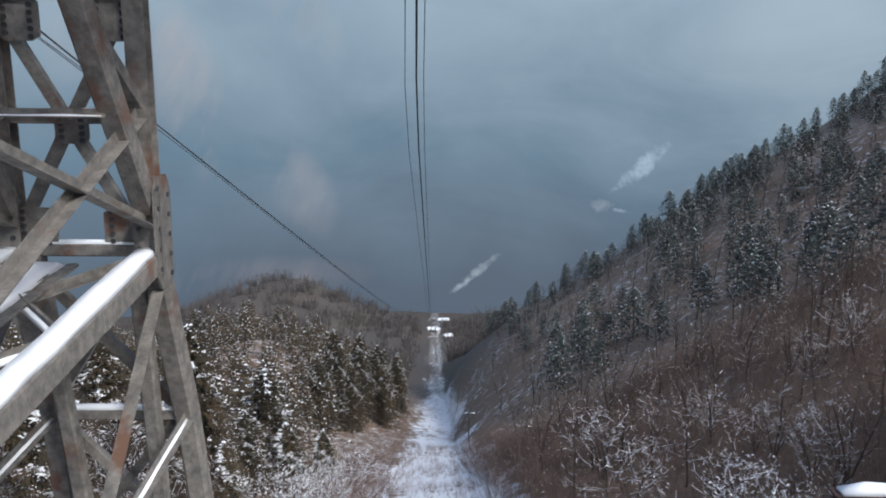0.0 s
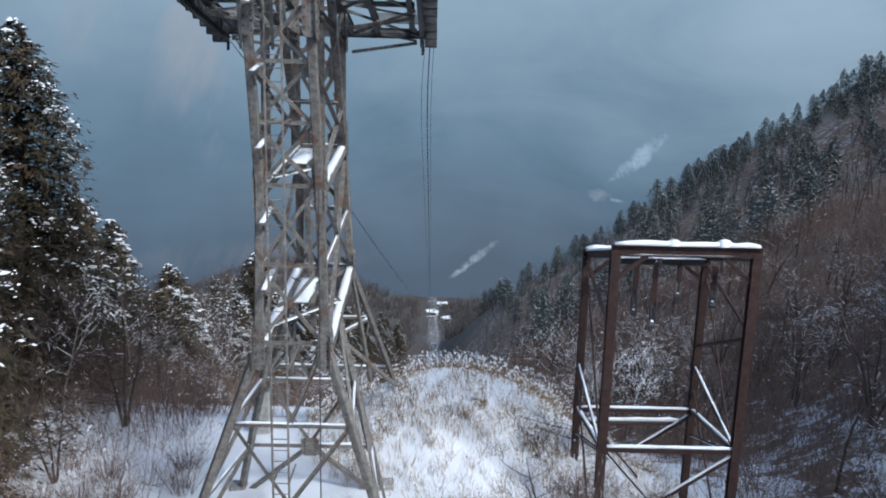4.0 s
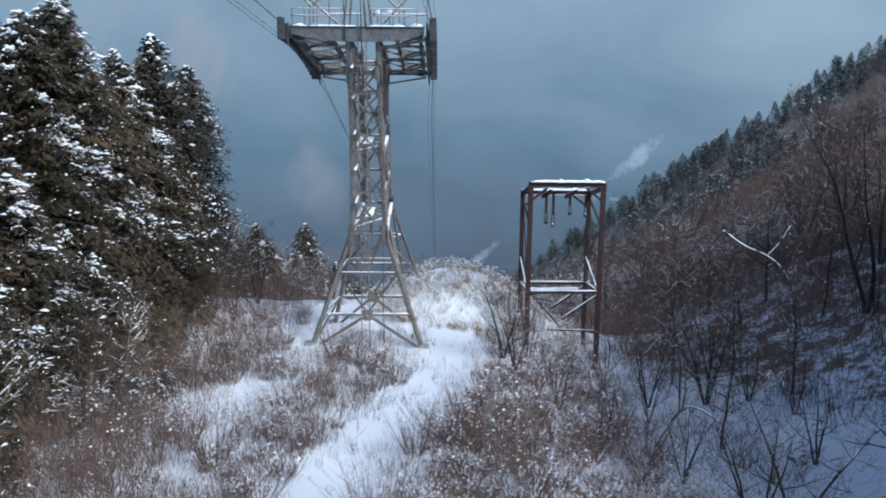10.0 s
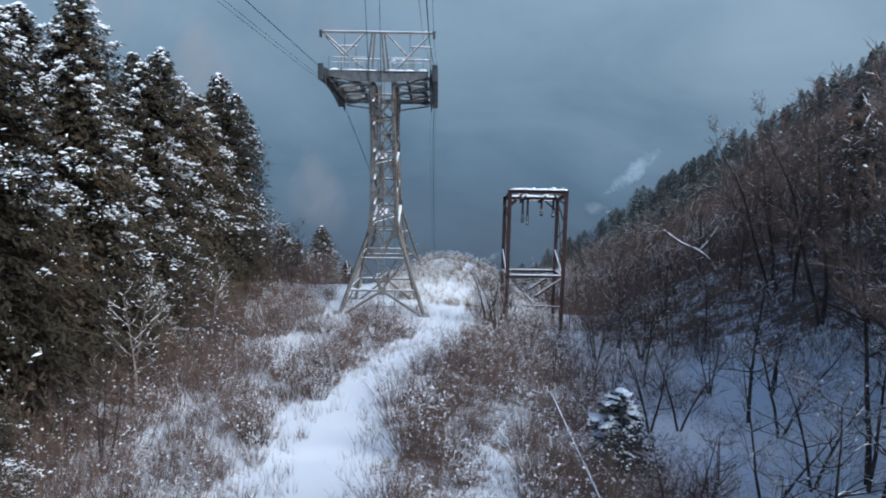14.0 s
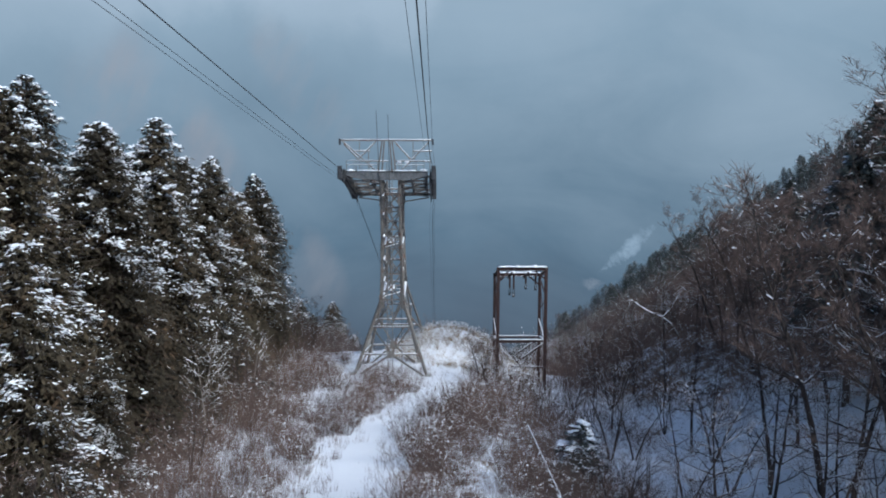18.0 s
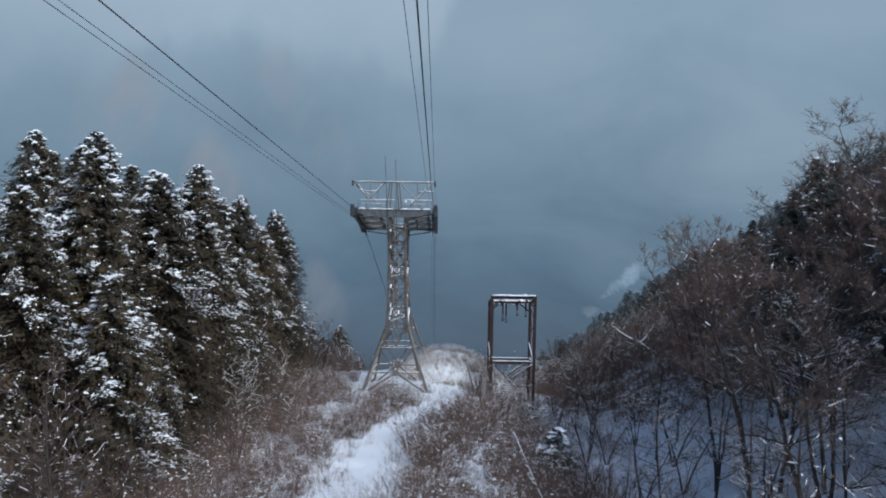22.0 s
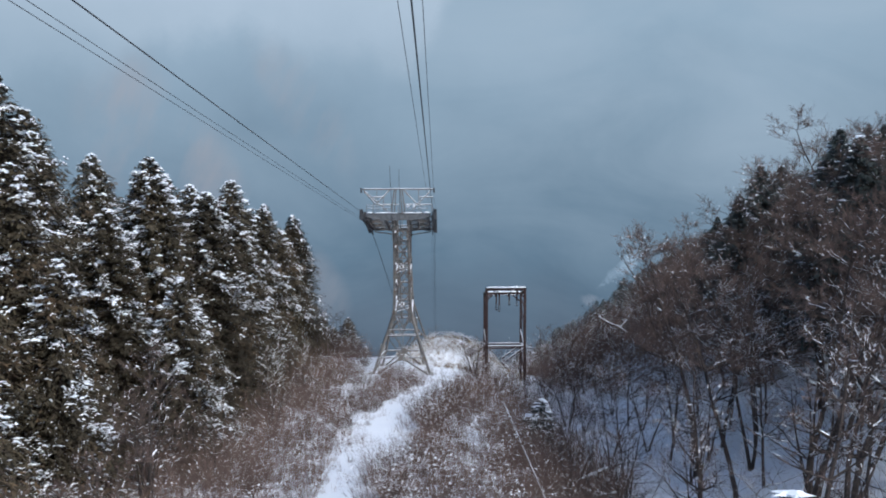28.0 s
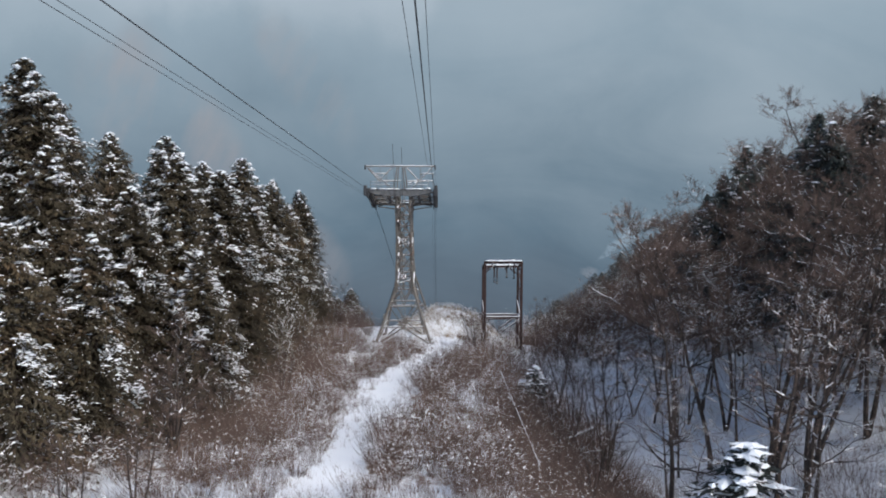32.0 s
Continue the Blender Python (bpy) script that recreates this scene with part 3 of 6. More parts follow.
# column legs
for right in (False, True):
    sx = 1 if right else -1
    x = CX1 if right else CX0
    xb = side_x(right, 9, True)
    member("column_leg", corner(right, True, 3.9), corner(right, True, 8.3), 0.22, pylon, profile="box", h=0.22)
    member("leaning_leg", corner(right, True, 8.2), (x, Y_TOP, 13.9), 0.22, pylon, profile="box", h=0.22)
    member("upper_post", (x - sx * 0.02, YF + 0.78, 8.35), (x - sx * 0.04, YF + 0.9, 13.6), 0.2, pylon, profile="H", h=0.2)
    member("upper_tie", (x - sx * 0.05, face_y(True, 9.85) + 0.05, 9.85), (x - sx * 0.03, YF + 0.95, 9.76), 0.12, pylon, profile="box", h=0.12, snow=0.02)
    # back leg, in three lengths, with the post and the forward-leaning brace above the node
    for z0, z1 in ((4.4, 6.69), (6.69, 8.75)):
        member("column_leg", corner(right, False, z0), corner(right, False, z1), 0.24, pylon, profile="box", h=0.24)
    member("inner_leg", (xb - sx * 0.18, YB + 0.02, 8.7), (side_x(right, 4.6, True) - sx * 0.45, 6.4, 2.6), 0.17, pylon, profile="box", h=0.17)
    member("upper_post", (xb, YB, 8.7), (xb, YB - 0.05, 13.6), 0.2, pylon, profile="H", h=0.2)
    member("leaning_brace", (xb, YB - 0.1, 9.2), (xb, 2.8, 13.0), 0.22, pylon, profile="box", h=0.22)
    member("upper_tie", (xb + sx * 0.03, YB, 10.12), (xb + sx * 0.03, 4.58, 10.72), 0.13, pylon, profile="L", snow=0.0)
    member("upper_tie", (xb - sx * 0.10, YB - 0.05, 10.05), (xb - sx * 0.10, 4.72, 10.42), 0.10, pylon, profile="L")
    member("side_brace", (xb, YB - 0.15, 9.0), (x, face_y(True, 11.1) + 0.1, 11.1), 0.13, pylon, up=(1, 0, 0))
    member("side_brace", (xb, YB - 0.2, 10.1), (x, face_y(True, 8.6) + 0.9, 8.6), 0.11, pylon, up=(1, 0, 0))
    member("side_brace", (x, YF + 0.9, 10.9), (xb, YB, 12.9), 0.11, pylon, up=(1, 0, 0))
    # splayed front leg, middle leg and back stay
    fx = 3.25 if right else -2.85
    member("front_leg", (fx, -0.7, -2.35), corner(right, True, 4.1), 0.22, pylon, profile="box", h=0.22)
    mx_ = 2.55 if right else -2.15
    member("middle_leg", (mx_, 3.8, -2.6), (side_x(right, 4.3), 2.6, 4.25), 0.19, pylon, profile="box", h=0.19)
    bx = 2.85 if right else -2.3
    member("back_stay", (bx, 8.5, -0.9), (side_x(right, 4.7, True), 6.41, 4.7), 0.16, pylon, profile="box", h=0.16)
    member("back_post", (side_x(right, 4.6, True) + sx * 0.02, 6.45, 4.6), (side_x(right, 4.6, True) + sx * 0.62, 7.5, 0.2), 0.12, pylon, profile="box", h=0.12)
    knee = (1.72 if right else -1.15, 7.85, 2.45)
    member("stay_rail", knee, (side_x(right, 4.6) - sx * 0.25, 6.1, 2.45), 0.11, pylon, profile="box", h=0.11, snow=0.03)
    member("stay_brace", knee, (1.45 if right else -0.9, 7.3, 0.5), 0.09, pylon)
    member("stay_brace", (side_x(right, 3) - sx * 0.2, 5.3, 2.5), (bx - sx * 0.2, 7.4, 0.13), 0.13, pylon, profile="box", h=0.13)
    # longitudinal struts, carrying snow
    member("longitudinal_strut", (side_x(right, 3.9), YF, 3.8), (side_x(right, 4.6, True), 6.35, 4.62), 0.28, pylon, profile="box", h=0.22, snow=0.08)
    member("longitudinal_strut", (side_x(right, 8.2), YF + 0.1, 8.12), (xb, YB, 8.66), 0.26, pylon, profile="box", h=0.26, snow=0.06)
    member("longitudinal_strut", (x, YF + 0.2, 12.5), (xb, YB, 12.0), 0.2, pylon, profile="H", h=0.2, snow=0.03)
    # side bracing of the lower panel
    member("side_brace", corner(right, True, 4.2), corner(right, False, 8.5), 0.12, pylon, up=(1, 0, 0))
    member("side_brace", (side_x(right, 4.8, True) - sx * 0.02, face_y(False, 4.8), 4.8), (side_x(right, 8.0) - sx * 0.02, YF, 8.0), 0.12, pylon, up=(1, 0, 0))
    member("side_rail", corner(right, True, 6.2), corner(right, False, 6.66), 0.1, pylon, snow=0.02)
    for z, yy in ((3.95, face_y(True, 3.95)), (8.2, YF + 0.12), (12.4, face_y(True, 12.4))):
        plate("gusset_plate", (side_x(right, z) + sx * 0.14, yy, z), (sx, 0, 0), 0.55, 1.15, pylon)
        plate("gusset_plate", (side_x(right, z) - sx * 0.04, yy - 0.17, z + 0.1), (0, -1, 0), 0.3, 1.2, pylon)
    for z in (4.7, 8.95, 12.2):
        plate("gusset_plate", (side_x(right, z, True) + sx * 0.135, face_y(False, z) - 0.03, z), (sx, 0, 0), 0.5, 1.15, pylon)
        plate("gusset_plate", (side_x(right, z, True) + sx * 0.02, face_y(False, z) - 0.15, z), (0, -1, 0), 0.28, 1.15, pylon)
    for z, up_ in ((8.98, 1), (11.05, -1)):
        plate("gusset_plate", (xb - sx * 0.25, YB - 0.03, z), (0, -1, 0), 0.42, 0.42, pylon)
    for px, py, pz in ((fx, -0.7, -2.3), (mx_, 3.8, -2.4), (bx, 8.5, -0.8)):
        gz = float(ground_z(px, py))
        bm = bmesh.new()
        prism(bm, (px, py, gz - 0.7), (px, py, max(pz + 0.15, gz + 0.12)), box_outline(0.75, 0.75), outline_b=box_outline(0.5, 0.5))
        foot = part("footing", bm, CONCRETE, pylon, "concrete footing half sunk in snow")

def behind(p):
    """The second brace of a cross is bolted to the back of the first."""
    return (p[0], p[1] + 0.018, p[2])


# face bracing of the column, front and back
for front, levels in ((True, LEVELS), (False, BACK_LEVELS)):
    for z0, z1 in zip(levels, levels[1:]):
        member("cross_brace", corner(False, front, z0), corner(True, front, z1), 0.11 if not front else 0.095, pylon, up=(0, 1, 0))
        member("cross_brace", behind(corner(True, front, z0)), behind(corner(False, front, z1)), 0.11 if not front else 0.095, pylon, up=(0, 1, 0))
    for z in levels:
        member("cross_rail", corner(False, front, z), corner(True, front, z), 0.13 if not front else 0.1, pylon, profile="box" if not front else "L", h=0.13, snow=0.035 if not front else 0.0)
member("cross_rail", corner(False, False, 10.1), corner(True, False, 10.1), 0.12, pylon, profile="H", h=0.12, snow=0.03)
member("cross_rail", (CX0, YB - 0.9, 10.15), (CX1, YB - 0.9, 10.15), 0.08, pylon, snow=0.02)
plate("gusset_plate", (0.29, YB - 0.03, 10.02), (0, -1, 0), 0.34, 0.36, pylon)
# plan struts and small landing platforms inside the column
for z, z_b in ((4.1, 4.6), (8.2, 8.66)):
    zm = (z + z_b) / 2
    member("plan_brace", (side_x(True, z), 3.25, zm + 0.05), (side_x(False, z), 5.0, z_b - 0.03), 0.09, pylon, snow=0.03)
    member("plan_brace", (side_x(True, z), 3.25, zm + 0.05), (side_x(False, z), 1.2, z + 0.08), 0.09, pylon, snow=0.03)
    member("plan_brace", (side_x(False, z), 2.7, zm), corner(True, False, z_b), 0.09, pylon)
for z in (4.42, 8.5):
    deck = empty("landing", (0, 0, 0))
    deck.parent = pylon
    for k in range(6):
        x0 = CX0 + 0.12 + k * 0.15
        member("plank", (x0, 2.9, z), (x0, 5.0, z + 0.2), 0.11, deck, profile="box", h=0.03)
    part("snow", snow_strip((CX0 + 0.5, 2.9, z), (CX0 + 0.5, 5.0, z + 0.2), 0.62, 0.015, 0.07, 7), SNOW, deck)

# lower front and back frames
def lerp3(a, b, k):
    return tuple(a[i] + (b[i] - a[i]) * k for i in range(3))


FL0, FL1 = (-2.85, -0.7, -2.2), corner(False, True, 4.1)
FR0, FR1 = (3.25, -0.7, -2.2), corner(True, True, 4.1)
ML0, ML1 = (-2.15, 3.8, -2.4), (side_x(False, 4.3), 2.6, 4.25)
MR0, MR1 = (2.55, 3.8, -2.4), (side_x(True, 4.3), 2.6, 4.25)
for (l0, l1, r0, r1) in ((FL0, FL1, FR0, FR1), (ML0, ML1, MR0, MR1)):
    lowL, lowR = lerp3(l0, l1, 0.31), lerp3(r0, r1, 0.31)
    upL, upR = lerp3(l0, l1, 0.66), lerp3(r0, r1, 0.66)
    mid = lerp3(lowL, lowR, 0.5)
    member("lower_rail", lowL, lowR, 0.13, pylon, profile="box", h=0.13, snow=0.04)
    member("upper_rail", upL, upR, 0.11, pylon, profile="box", h=0.11, snow=0.03)
    member("knee_brace", l0, mid, 0.14, pylon, profile="box", h=0.14)
    member("knee_brace", r0, mid, 0.14, pylon, profile="box", h=0.14)
    member("diagonal", mid, upL, 0.1, pylon)
    member("diagonal", mid, upR, 0.1, pylon)
    up_mid = lerp3(upL, upR, 0.5)
    member("diagonal", up_mid, l1, 0.09, pylon)
    member("diagonal", up_mid, r1, 0.09, pylon)
    plate("gusset_plate", (mid[0], mid[1] - 0.1, mid[2]), (0, -1, 0), 0.55, 0.6, pylon)
for a0, a1, b0, b1 in ((FL0, FL1, ML0, ML1), (FR0, FR1, MR0, MR1)):
    member("side_rail", lerp3(a0, a1, 0.31), lerp3(b0, b1, 0.31), 0.1, pylon, profile="box", h=0.1, snow=0.03)
    member("side_rail", lerp3(a0, a1, 0.66), lerp3(b0, b1, 0.66), 0.1, pylon, profile="box", h=0.1, snow=0.03)
    member("side_brace", a0, lerp3(b0, b1, 0.31), 0.09, pylon)
    member("side_brace", lerp3(a0, a1, 0.31), lerp3(b0, b1, 0.66), 0.09, pylon)
    member("side_brace", lerp3(a0, a1, 0.66), b1, 0.09, pylon)
member("back_rail", (-1.15, 7.85, 2.45), (1.72, 7.85, 2.45), 0.1, pylon, profile="box", h=0.1, snow=0.03)
member("back_rail", (-1.95, 8.05, 0.5), (2.46, 8.05, 0.5), 0.13, pylon, profile="box", h=0.13, snow=0.04)
member("back_brace", (-1.95, 8.05, 0.5), (1.72, 7.85, 2.45), 0.08, pylon)

# ladder up the front
ladder = empty("ladder", (0, 0, 0))
ladder.parent = pylon
for x in (0.02, 0.42):
    member("stile", (x, Y_TOP - 0.2, -2.3), (x, Y_TOP - 0.2, 15.2), 0.05, ladder, profile="box", h=0.05)
rung_bm = bmesh.new()
prism(rung_bm, (0, 0, 0), (0.4, 0, 0), round_outline(0.014, 5))
rung_me = bpy.data.meshes.new("rung")
rung_bm.to_mesh(rung_me)
rung_bm.free()
rung_me.materials.append(STEEL)
for i in range(57):
    rung = part("rung", rung_me, STEEL, ladder)
    rung.location = (0.02, Y_TOP - 0.2, -2.0 + 0.3 * i)
for z in (1.0, 4.0, 7.0, 10.0, 12.6):
    for x in (0.02, 0.42):
        member("bracket", (x, Y_TOP - 0.18, z), (x, min(face_y(True, z), -0.45 if z < 4 else 9), z), 0.04, ladder, profile="box", h=0.04)

# ---- crossarm: box girders, saddles, floor, upper frame ----
SLOPE = -0.19
AX0, AX1 = -3.72, 3.78


def arm_z(y, top=14.72):
    return top + SLOPE * (y + 1.5)


def belly_girder(y, depth_end, depth_mid, thick):
    """A plate girder whose lower edge bellies down to the column."""
    z = arm_z(y) - 0.18
    outline = [(AX0 + 0.55, z), (AX1 - 0.55, z), (AX1 - 0.55, z - depth_end), (1.9, z - depth_mid * 0.9), (1.1, z - depth_mid), (-0.7, z - depth_mid), (-1.6, z - depth_mid * 0.9), (AX0 + 0.55, z - depth_end)]
    bm = bmesh.new()
    a = [bm.verts.new((x, y - thick / 2, zz)) for x, zz in outline]
    b = [bm.verts.new((x, y + thick / 2, zz)) for x, zz in outline]
    n = len(outline)
    for i in range(n):
        bm.faces.new((a[i], a[(i + 1) % n], b[(i + 1) % n], b[i]))
    bm.faces.new(a)
    bm.faces.new(list(reversed(b)))
    bmesh.ops.recalc_face_normals(bm, faces=bm.faces[:])
    ob = part("cross_girder", bm, STEEL_GREY, pylon)
    for x in (-2.4, -1.5, -0.6, 1.0, 1.9, 2.7):
        member("stiffener", (x, y - thick / 2 - 0.02, z - 0.03), (x, y - thick / 2 - 0.02, z - depth_end), 0.03, ob, profile="box", h=0.05)
    member("top_flange", (AX0 + 0.5, y, z + 0.02), (AX1 - 0.5, y, z + 0.02), 0.34, ob, STEEL, "box", 0.03)
    return ob


front_girder = belly_girder(-1.5, 0.34, 0.68, 0.2)
for x0, x1 in ((-3.1, -2.45), (-2.3, 0.0), (0.5, 2.4), (2.55, 3.15)):
    part("snow", snow_strip((x0, -1.5, 0), (x1, -1.5, 0), 0.42, arm_z(-1.5) - 0.15, 0.15 if x1 - x0 < 1 else 0.08, int(x0 * 10)), SNOW, front_girder, "snow lying on the girder's top flange")
member("rear_beam", (AX0 + 0.1, 9.1, 12.3), (AX1 - 0.1, 9.1, 12.3), 0.18, pylon, STEEL_DARK, "H", 0.3, snow=0.03)
for x in (CX0 - 0.9, CX1 + 0.9, CX0, CX1, AX0 + 0.75, AX1 - 0.75):
    member("long_beam", (x, -1.4, arm_z(-1.4) - 0.5), (x, 9.1, arm_z(9.1) - 0.35), 0.16, pylon, STEEL_DARK, "H", 0.26)
for sx in (-1, 1):
    cx = CX0 if sx < 0 else CX1
    ex = AX0 + 0.6 if sx < 0 else AX1 - 0.6
    for y in (-1.2, 2.0, 5.4, 8.8):
        member("arm_strut", (cx, y, arm_z(y) - 1.1), (ex, y, arm_z(y) - 0.75), 0.11, pylon, STEEL, profile="box", h=0.11)
        member("floor_beam", (cx, y, arm_z(y) - 0.35), (ex, y, arm_z(y) - 0.35), 0.12, pylon, STEEL_GREY, "H", 0.16)
        member("arm_diagonal", (cx, y, arm_z(y) - 0.38), (ex, y, arm_z(y) - 0.72), 0.07, pylon)
    for y0, y1 in ((-1.2, 2.0), (2.0, 5.4), (5.4, 8.8)):
        member("plan_brace", (cx, y0, arm_z(y0) - 0.55), (ex, y1, arm_z(y1) - 0.55), 0.09, pylon)
        member("plan_brace", (ex, y0, arm_z(y0) - 0.55), (cx, y1, arm_z(y1) - 0.55), 0.09, pylon)
    # rope saddle: two side plates, tread blocks and hanging ribs
    xs = AX0 + 0.12 if sx < 0 else AX1 - 0.12
    saddle = empty("saddle", (0, 0, 0))
    saddle.parent = pylon
    for off in (-0.17, 0.17):
        bm = bmesh.new()
        top, low = [], []
        for i in range(13):
            y = -1.9 + 11.2 * i / 12
            zz = arm_z(y) + 0.12 - 0.012 * (y - 3.5) ** 2 + 0.15
            top.append((y, zz))
            low.append((y, zz - 0.36))
        va = [[bm.verts.new((xs + off + s, y, z)) for y, z in top + low[::-1]] for s in (-0.02, 0.02)]
        n = len(va[0])
        for i in range(n):
            bm.faces.new((va[0][i], va[0][(i + 1) % n], va[1][(i + 1) % n], va[1][i]))
        for i in range(12):
            for v in va:
                bm.faces.new((v[i], v[i + 1], v[n - 2 - i], v[n - 1 - i]))
        bmesh.ops.recalc_face_normals(bm, faces=bm.faces[:])
        part("side_plate", bm, STEEL_DARK, saddle)
    for i in range(15):
        y = -1.6 + 10.6 * i / 14
        zz = arm_z(y) + 0.12 - 0.012 * (y - 3.5) ** 2
        bm = bmesh.new()
        prism(bm, (xs - 0.2, y, zz - 0.36), (xs + 0.2, y, zz - 0.36), box_outline(0.42, 0.5))
        part("tread_block", bm, STEEL_DARK, saddle)
    for i in range(14):
        y = -1.6 + 10.6 * i / 13
        zz = arm_z(y) - 0.012 * (y - 3.5) ** 2
        member("rib", (xs - sx * 0.28, y, zz - 0.75), (xs - sx * 0.28, y, zz + 0.3), 0.09, saddle, STEEL_DARK, "box", 0.07)
    member("end_post", (xs, -1.9, arm_z(-1.9) - 0.85), (xs, -1.9, arm_z(-1.9) + 0.18), 0.34, saddle, STEEL_DARK, "box", 0.22)
    member("end_post", (xs, 9.2, 11.9), (xs, 9.2, 12.9), 0.3, saddle, STEEL_DARK, "box", 0.2)
    member("edge_beam", (xs - sx * 0.3, -1.6, arm_z(-1.6) - 0.8), (xs - sx * 0.3, 9.1, arm_z(9.1) - 0.75), 0.14, saddle, STEEL_DARK, "H", 0.2)

# short snowy planks that run inward beside the ladder
for z in (5.75, 7.45, 9.3, 11.1, 12.6):
    yy = face_y(True, z) - 0.75
    member("step_plank", (CX0 + 0.18, yy, z), (CX0 + 0.18, yy + 1.35, z + 0.2), 0.16, pylon, profile="box", h=0.05, snow=0.05)
    member("plank_bracket", (CX0 + 0.18, yy + 0.1, z - 0.04), (CX0 + 0.1, yy + 0.8, z - 0.3), 0.05, pylon, profile="box", h=0.05)

# floor slats between the beams, one by one
slat_bm = bmesh.new()
prism(slat_bm, (0, -0.85, 0), (0, 0.85, 0), box_outline(0.1, 0.035))
slat_me = bpy.data.meshes.new("floor_slat")
slat_bm.to_mesh(slat_me)
slat_bm.free()
slat_me.materials.append(STEEL)
for x in (AX0 + 1.05, AX1 - 1.05):
    for y0 in (0.2, 4.0, 7.2):
        for i in range(7):
            y = y0 + i * 0.2
            slat = part("floor_slat", slat_me, STEEL, pylon)
            slat.matrix_basis = pose(x, y, arm_z(y) - 0.2, 0, 0, 90)

# upper frame over the arm: rails, posts and diagonals, front and back
ZT = 16.93
for y, dz in ((-1.5, 0.0),):
    zt, zb = ZT + dz, arm_z(y) - 0.18
    member("top_rail", (-3.67, y, zt), (3.62, y, zt), 0.13, pylon, profile="box", h=0.13, snow=0.03)
    for x in (-0.66, -0.36, 0.42, 0.72):
        member("mast_post", (x, y, zb), (x * 0.55 + 0.02, y, zt), 0.11, pylon, profile="box", h=0.11)
    for a, b in (((-3.4, zt - 0.1), (-0.9, zb + 0.1)), ((-2.1, zb + 1.0), (-0.75, zt)), ((0.5, zt), (1.9, zb + 0.9)), ((3.3, zt - 0.1), (1.2, zb + 0.1)), ((-3.3, zt - 0.3), (-2.1, zb + 0.85))):
        member("frame_diagonal", (a[0], y, a[1]), (b[0], y, b[1]), 0.09, pylon, profile="box", h=0.09, snow=0.02)
    for x in (-2.1, 2.05):
        member("frame_post", (x, y, zb + 0.2), (x, y, zt), 0.05, pylon, profile="box", h=0.05)
for x in (-3.62, 3.58):
    member("end_sheave_bracket", (x, -1.5, ZT - 0.35), (x, -1.5, ZT + 0.12), 0.16, pylon, STEEL_DARK, "box", 0.24)
for x0, x1 in ((-2.68, -1.4), (2.0, 3.5)):
    member("walkway_rail", (x0, 0.2, 16.1), (x1, 0.2, 16.1), 0.08, pylon, profile="box", h=0.08, snow=0.05)
    for xp in (x0 + 0.15, x1 - 0.15):
        member("walkway_post", (xp, 0.2, arm_z(0.2) - 0.5), (xp, 0.2, 16.1), 0.05, pylon, profile="box", h=0.05)
for x0, x1 in ((-3.1, -0.7), (0.6, 2.9)):
    for zr in (15.37, 15.05):
        member("handrail", (x0, -1.75, zr), (x1, -1.75, zr), 0.04, pylon, profile="round", snow=0.015)
    k = 4
    for i in range(k + 1):
        x = x0 + (x1 - x0) * i / k
        member("rail_post", (x, -1.65, arm_z(-1.5) - 0.2), (x, -1.75, 15.37), 0.04, pylon, profile="round")
for x0, x1 in ((-2.3, 0.0), (0.5, 3.4)):
    member("back_handrail", (x0, 1.7, 15.3), (x1, 1.7, 15.3), 0.06, pylon, profile="box", h=0.06, snow=0.05)
for x, z, foot_x in ((-0.80, 19.2, -0.42), (0.12, 18.9, 0.28)):
    bm = bmesh.new()
    prism(bm, (foot_x, -1.72, 11.6), (x, -1.72, z), round_outline(0.036, 6), outline_b=round_outline(0.018, 6))
    part("antenna", bm, STEEL_DARK, pylon, "thin whip aerial")
for x in (0.95, 1.55):
    bm = bmesh.new()
    bmesh.ops.create_uvsphere(bm, u_segments=12, v_segments=8, radius=0.17)
    for v in bm.verts:
        v.co = Vector((v.co.x, v.co.y, max(v.co.z, -0.08))) + Vector((x, -0.9, 15.25))
    lamp_head = part("lamp_dome", bm, SNOW, pylon, "round lamp housing capped with snow")
    member("lamp_post", (x, -0.9, 14.6), (x, -0.9, 15.15), 0.05, lamp_head, profile="round")
member("conduit", (CX1 + 0.13, -0.6, -1.5), (CX1 + 0.13, -0.6, 8.4), 0.035, pylon, STEEL_DARK, "round")

# ---- ropes ----
def rope(label, points, radius, name="rope", category="rope", group="ropes of the line"):
    """One swept round tube through the points."""
    cu = bpy.data.curves.new("rope", "CURVE")
    cu.dimensions = "3D"
    cu.bevel_depth, cu.bevel_resolution = radius, 1
    sp = cu.splines.new("POLY")
    sp.points.add(len(points) - 1)
    for p, c in zip(sp.points, points):
        p.co = (*c, 1)
    cu.materials.append(ROPE)
    dg = bpy.data.objects.new("tmp", cu)
    m = bpy.data.meshes.new_from_object(dg)
    bpy.data.objects.remove(dg)
    ob = new(name, m)
    return tagged(ob, label, category, group)


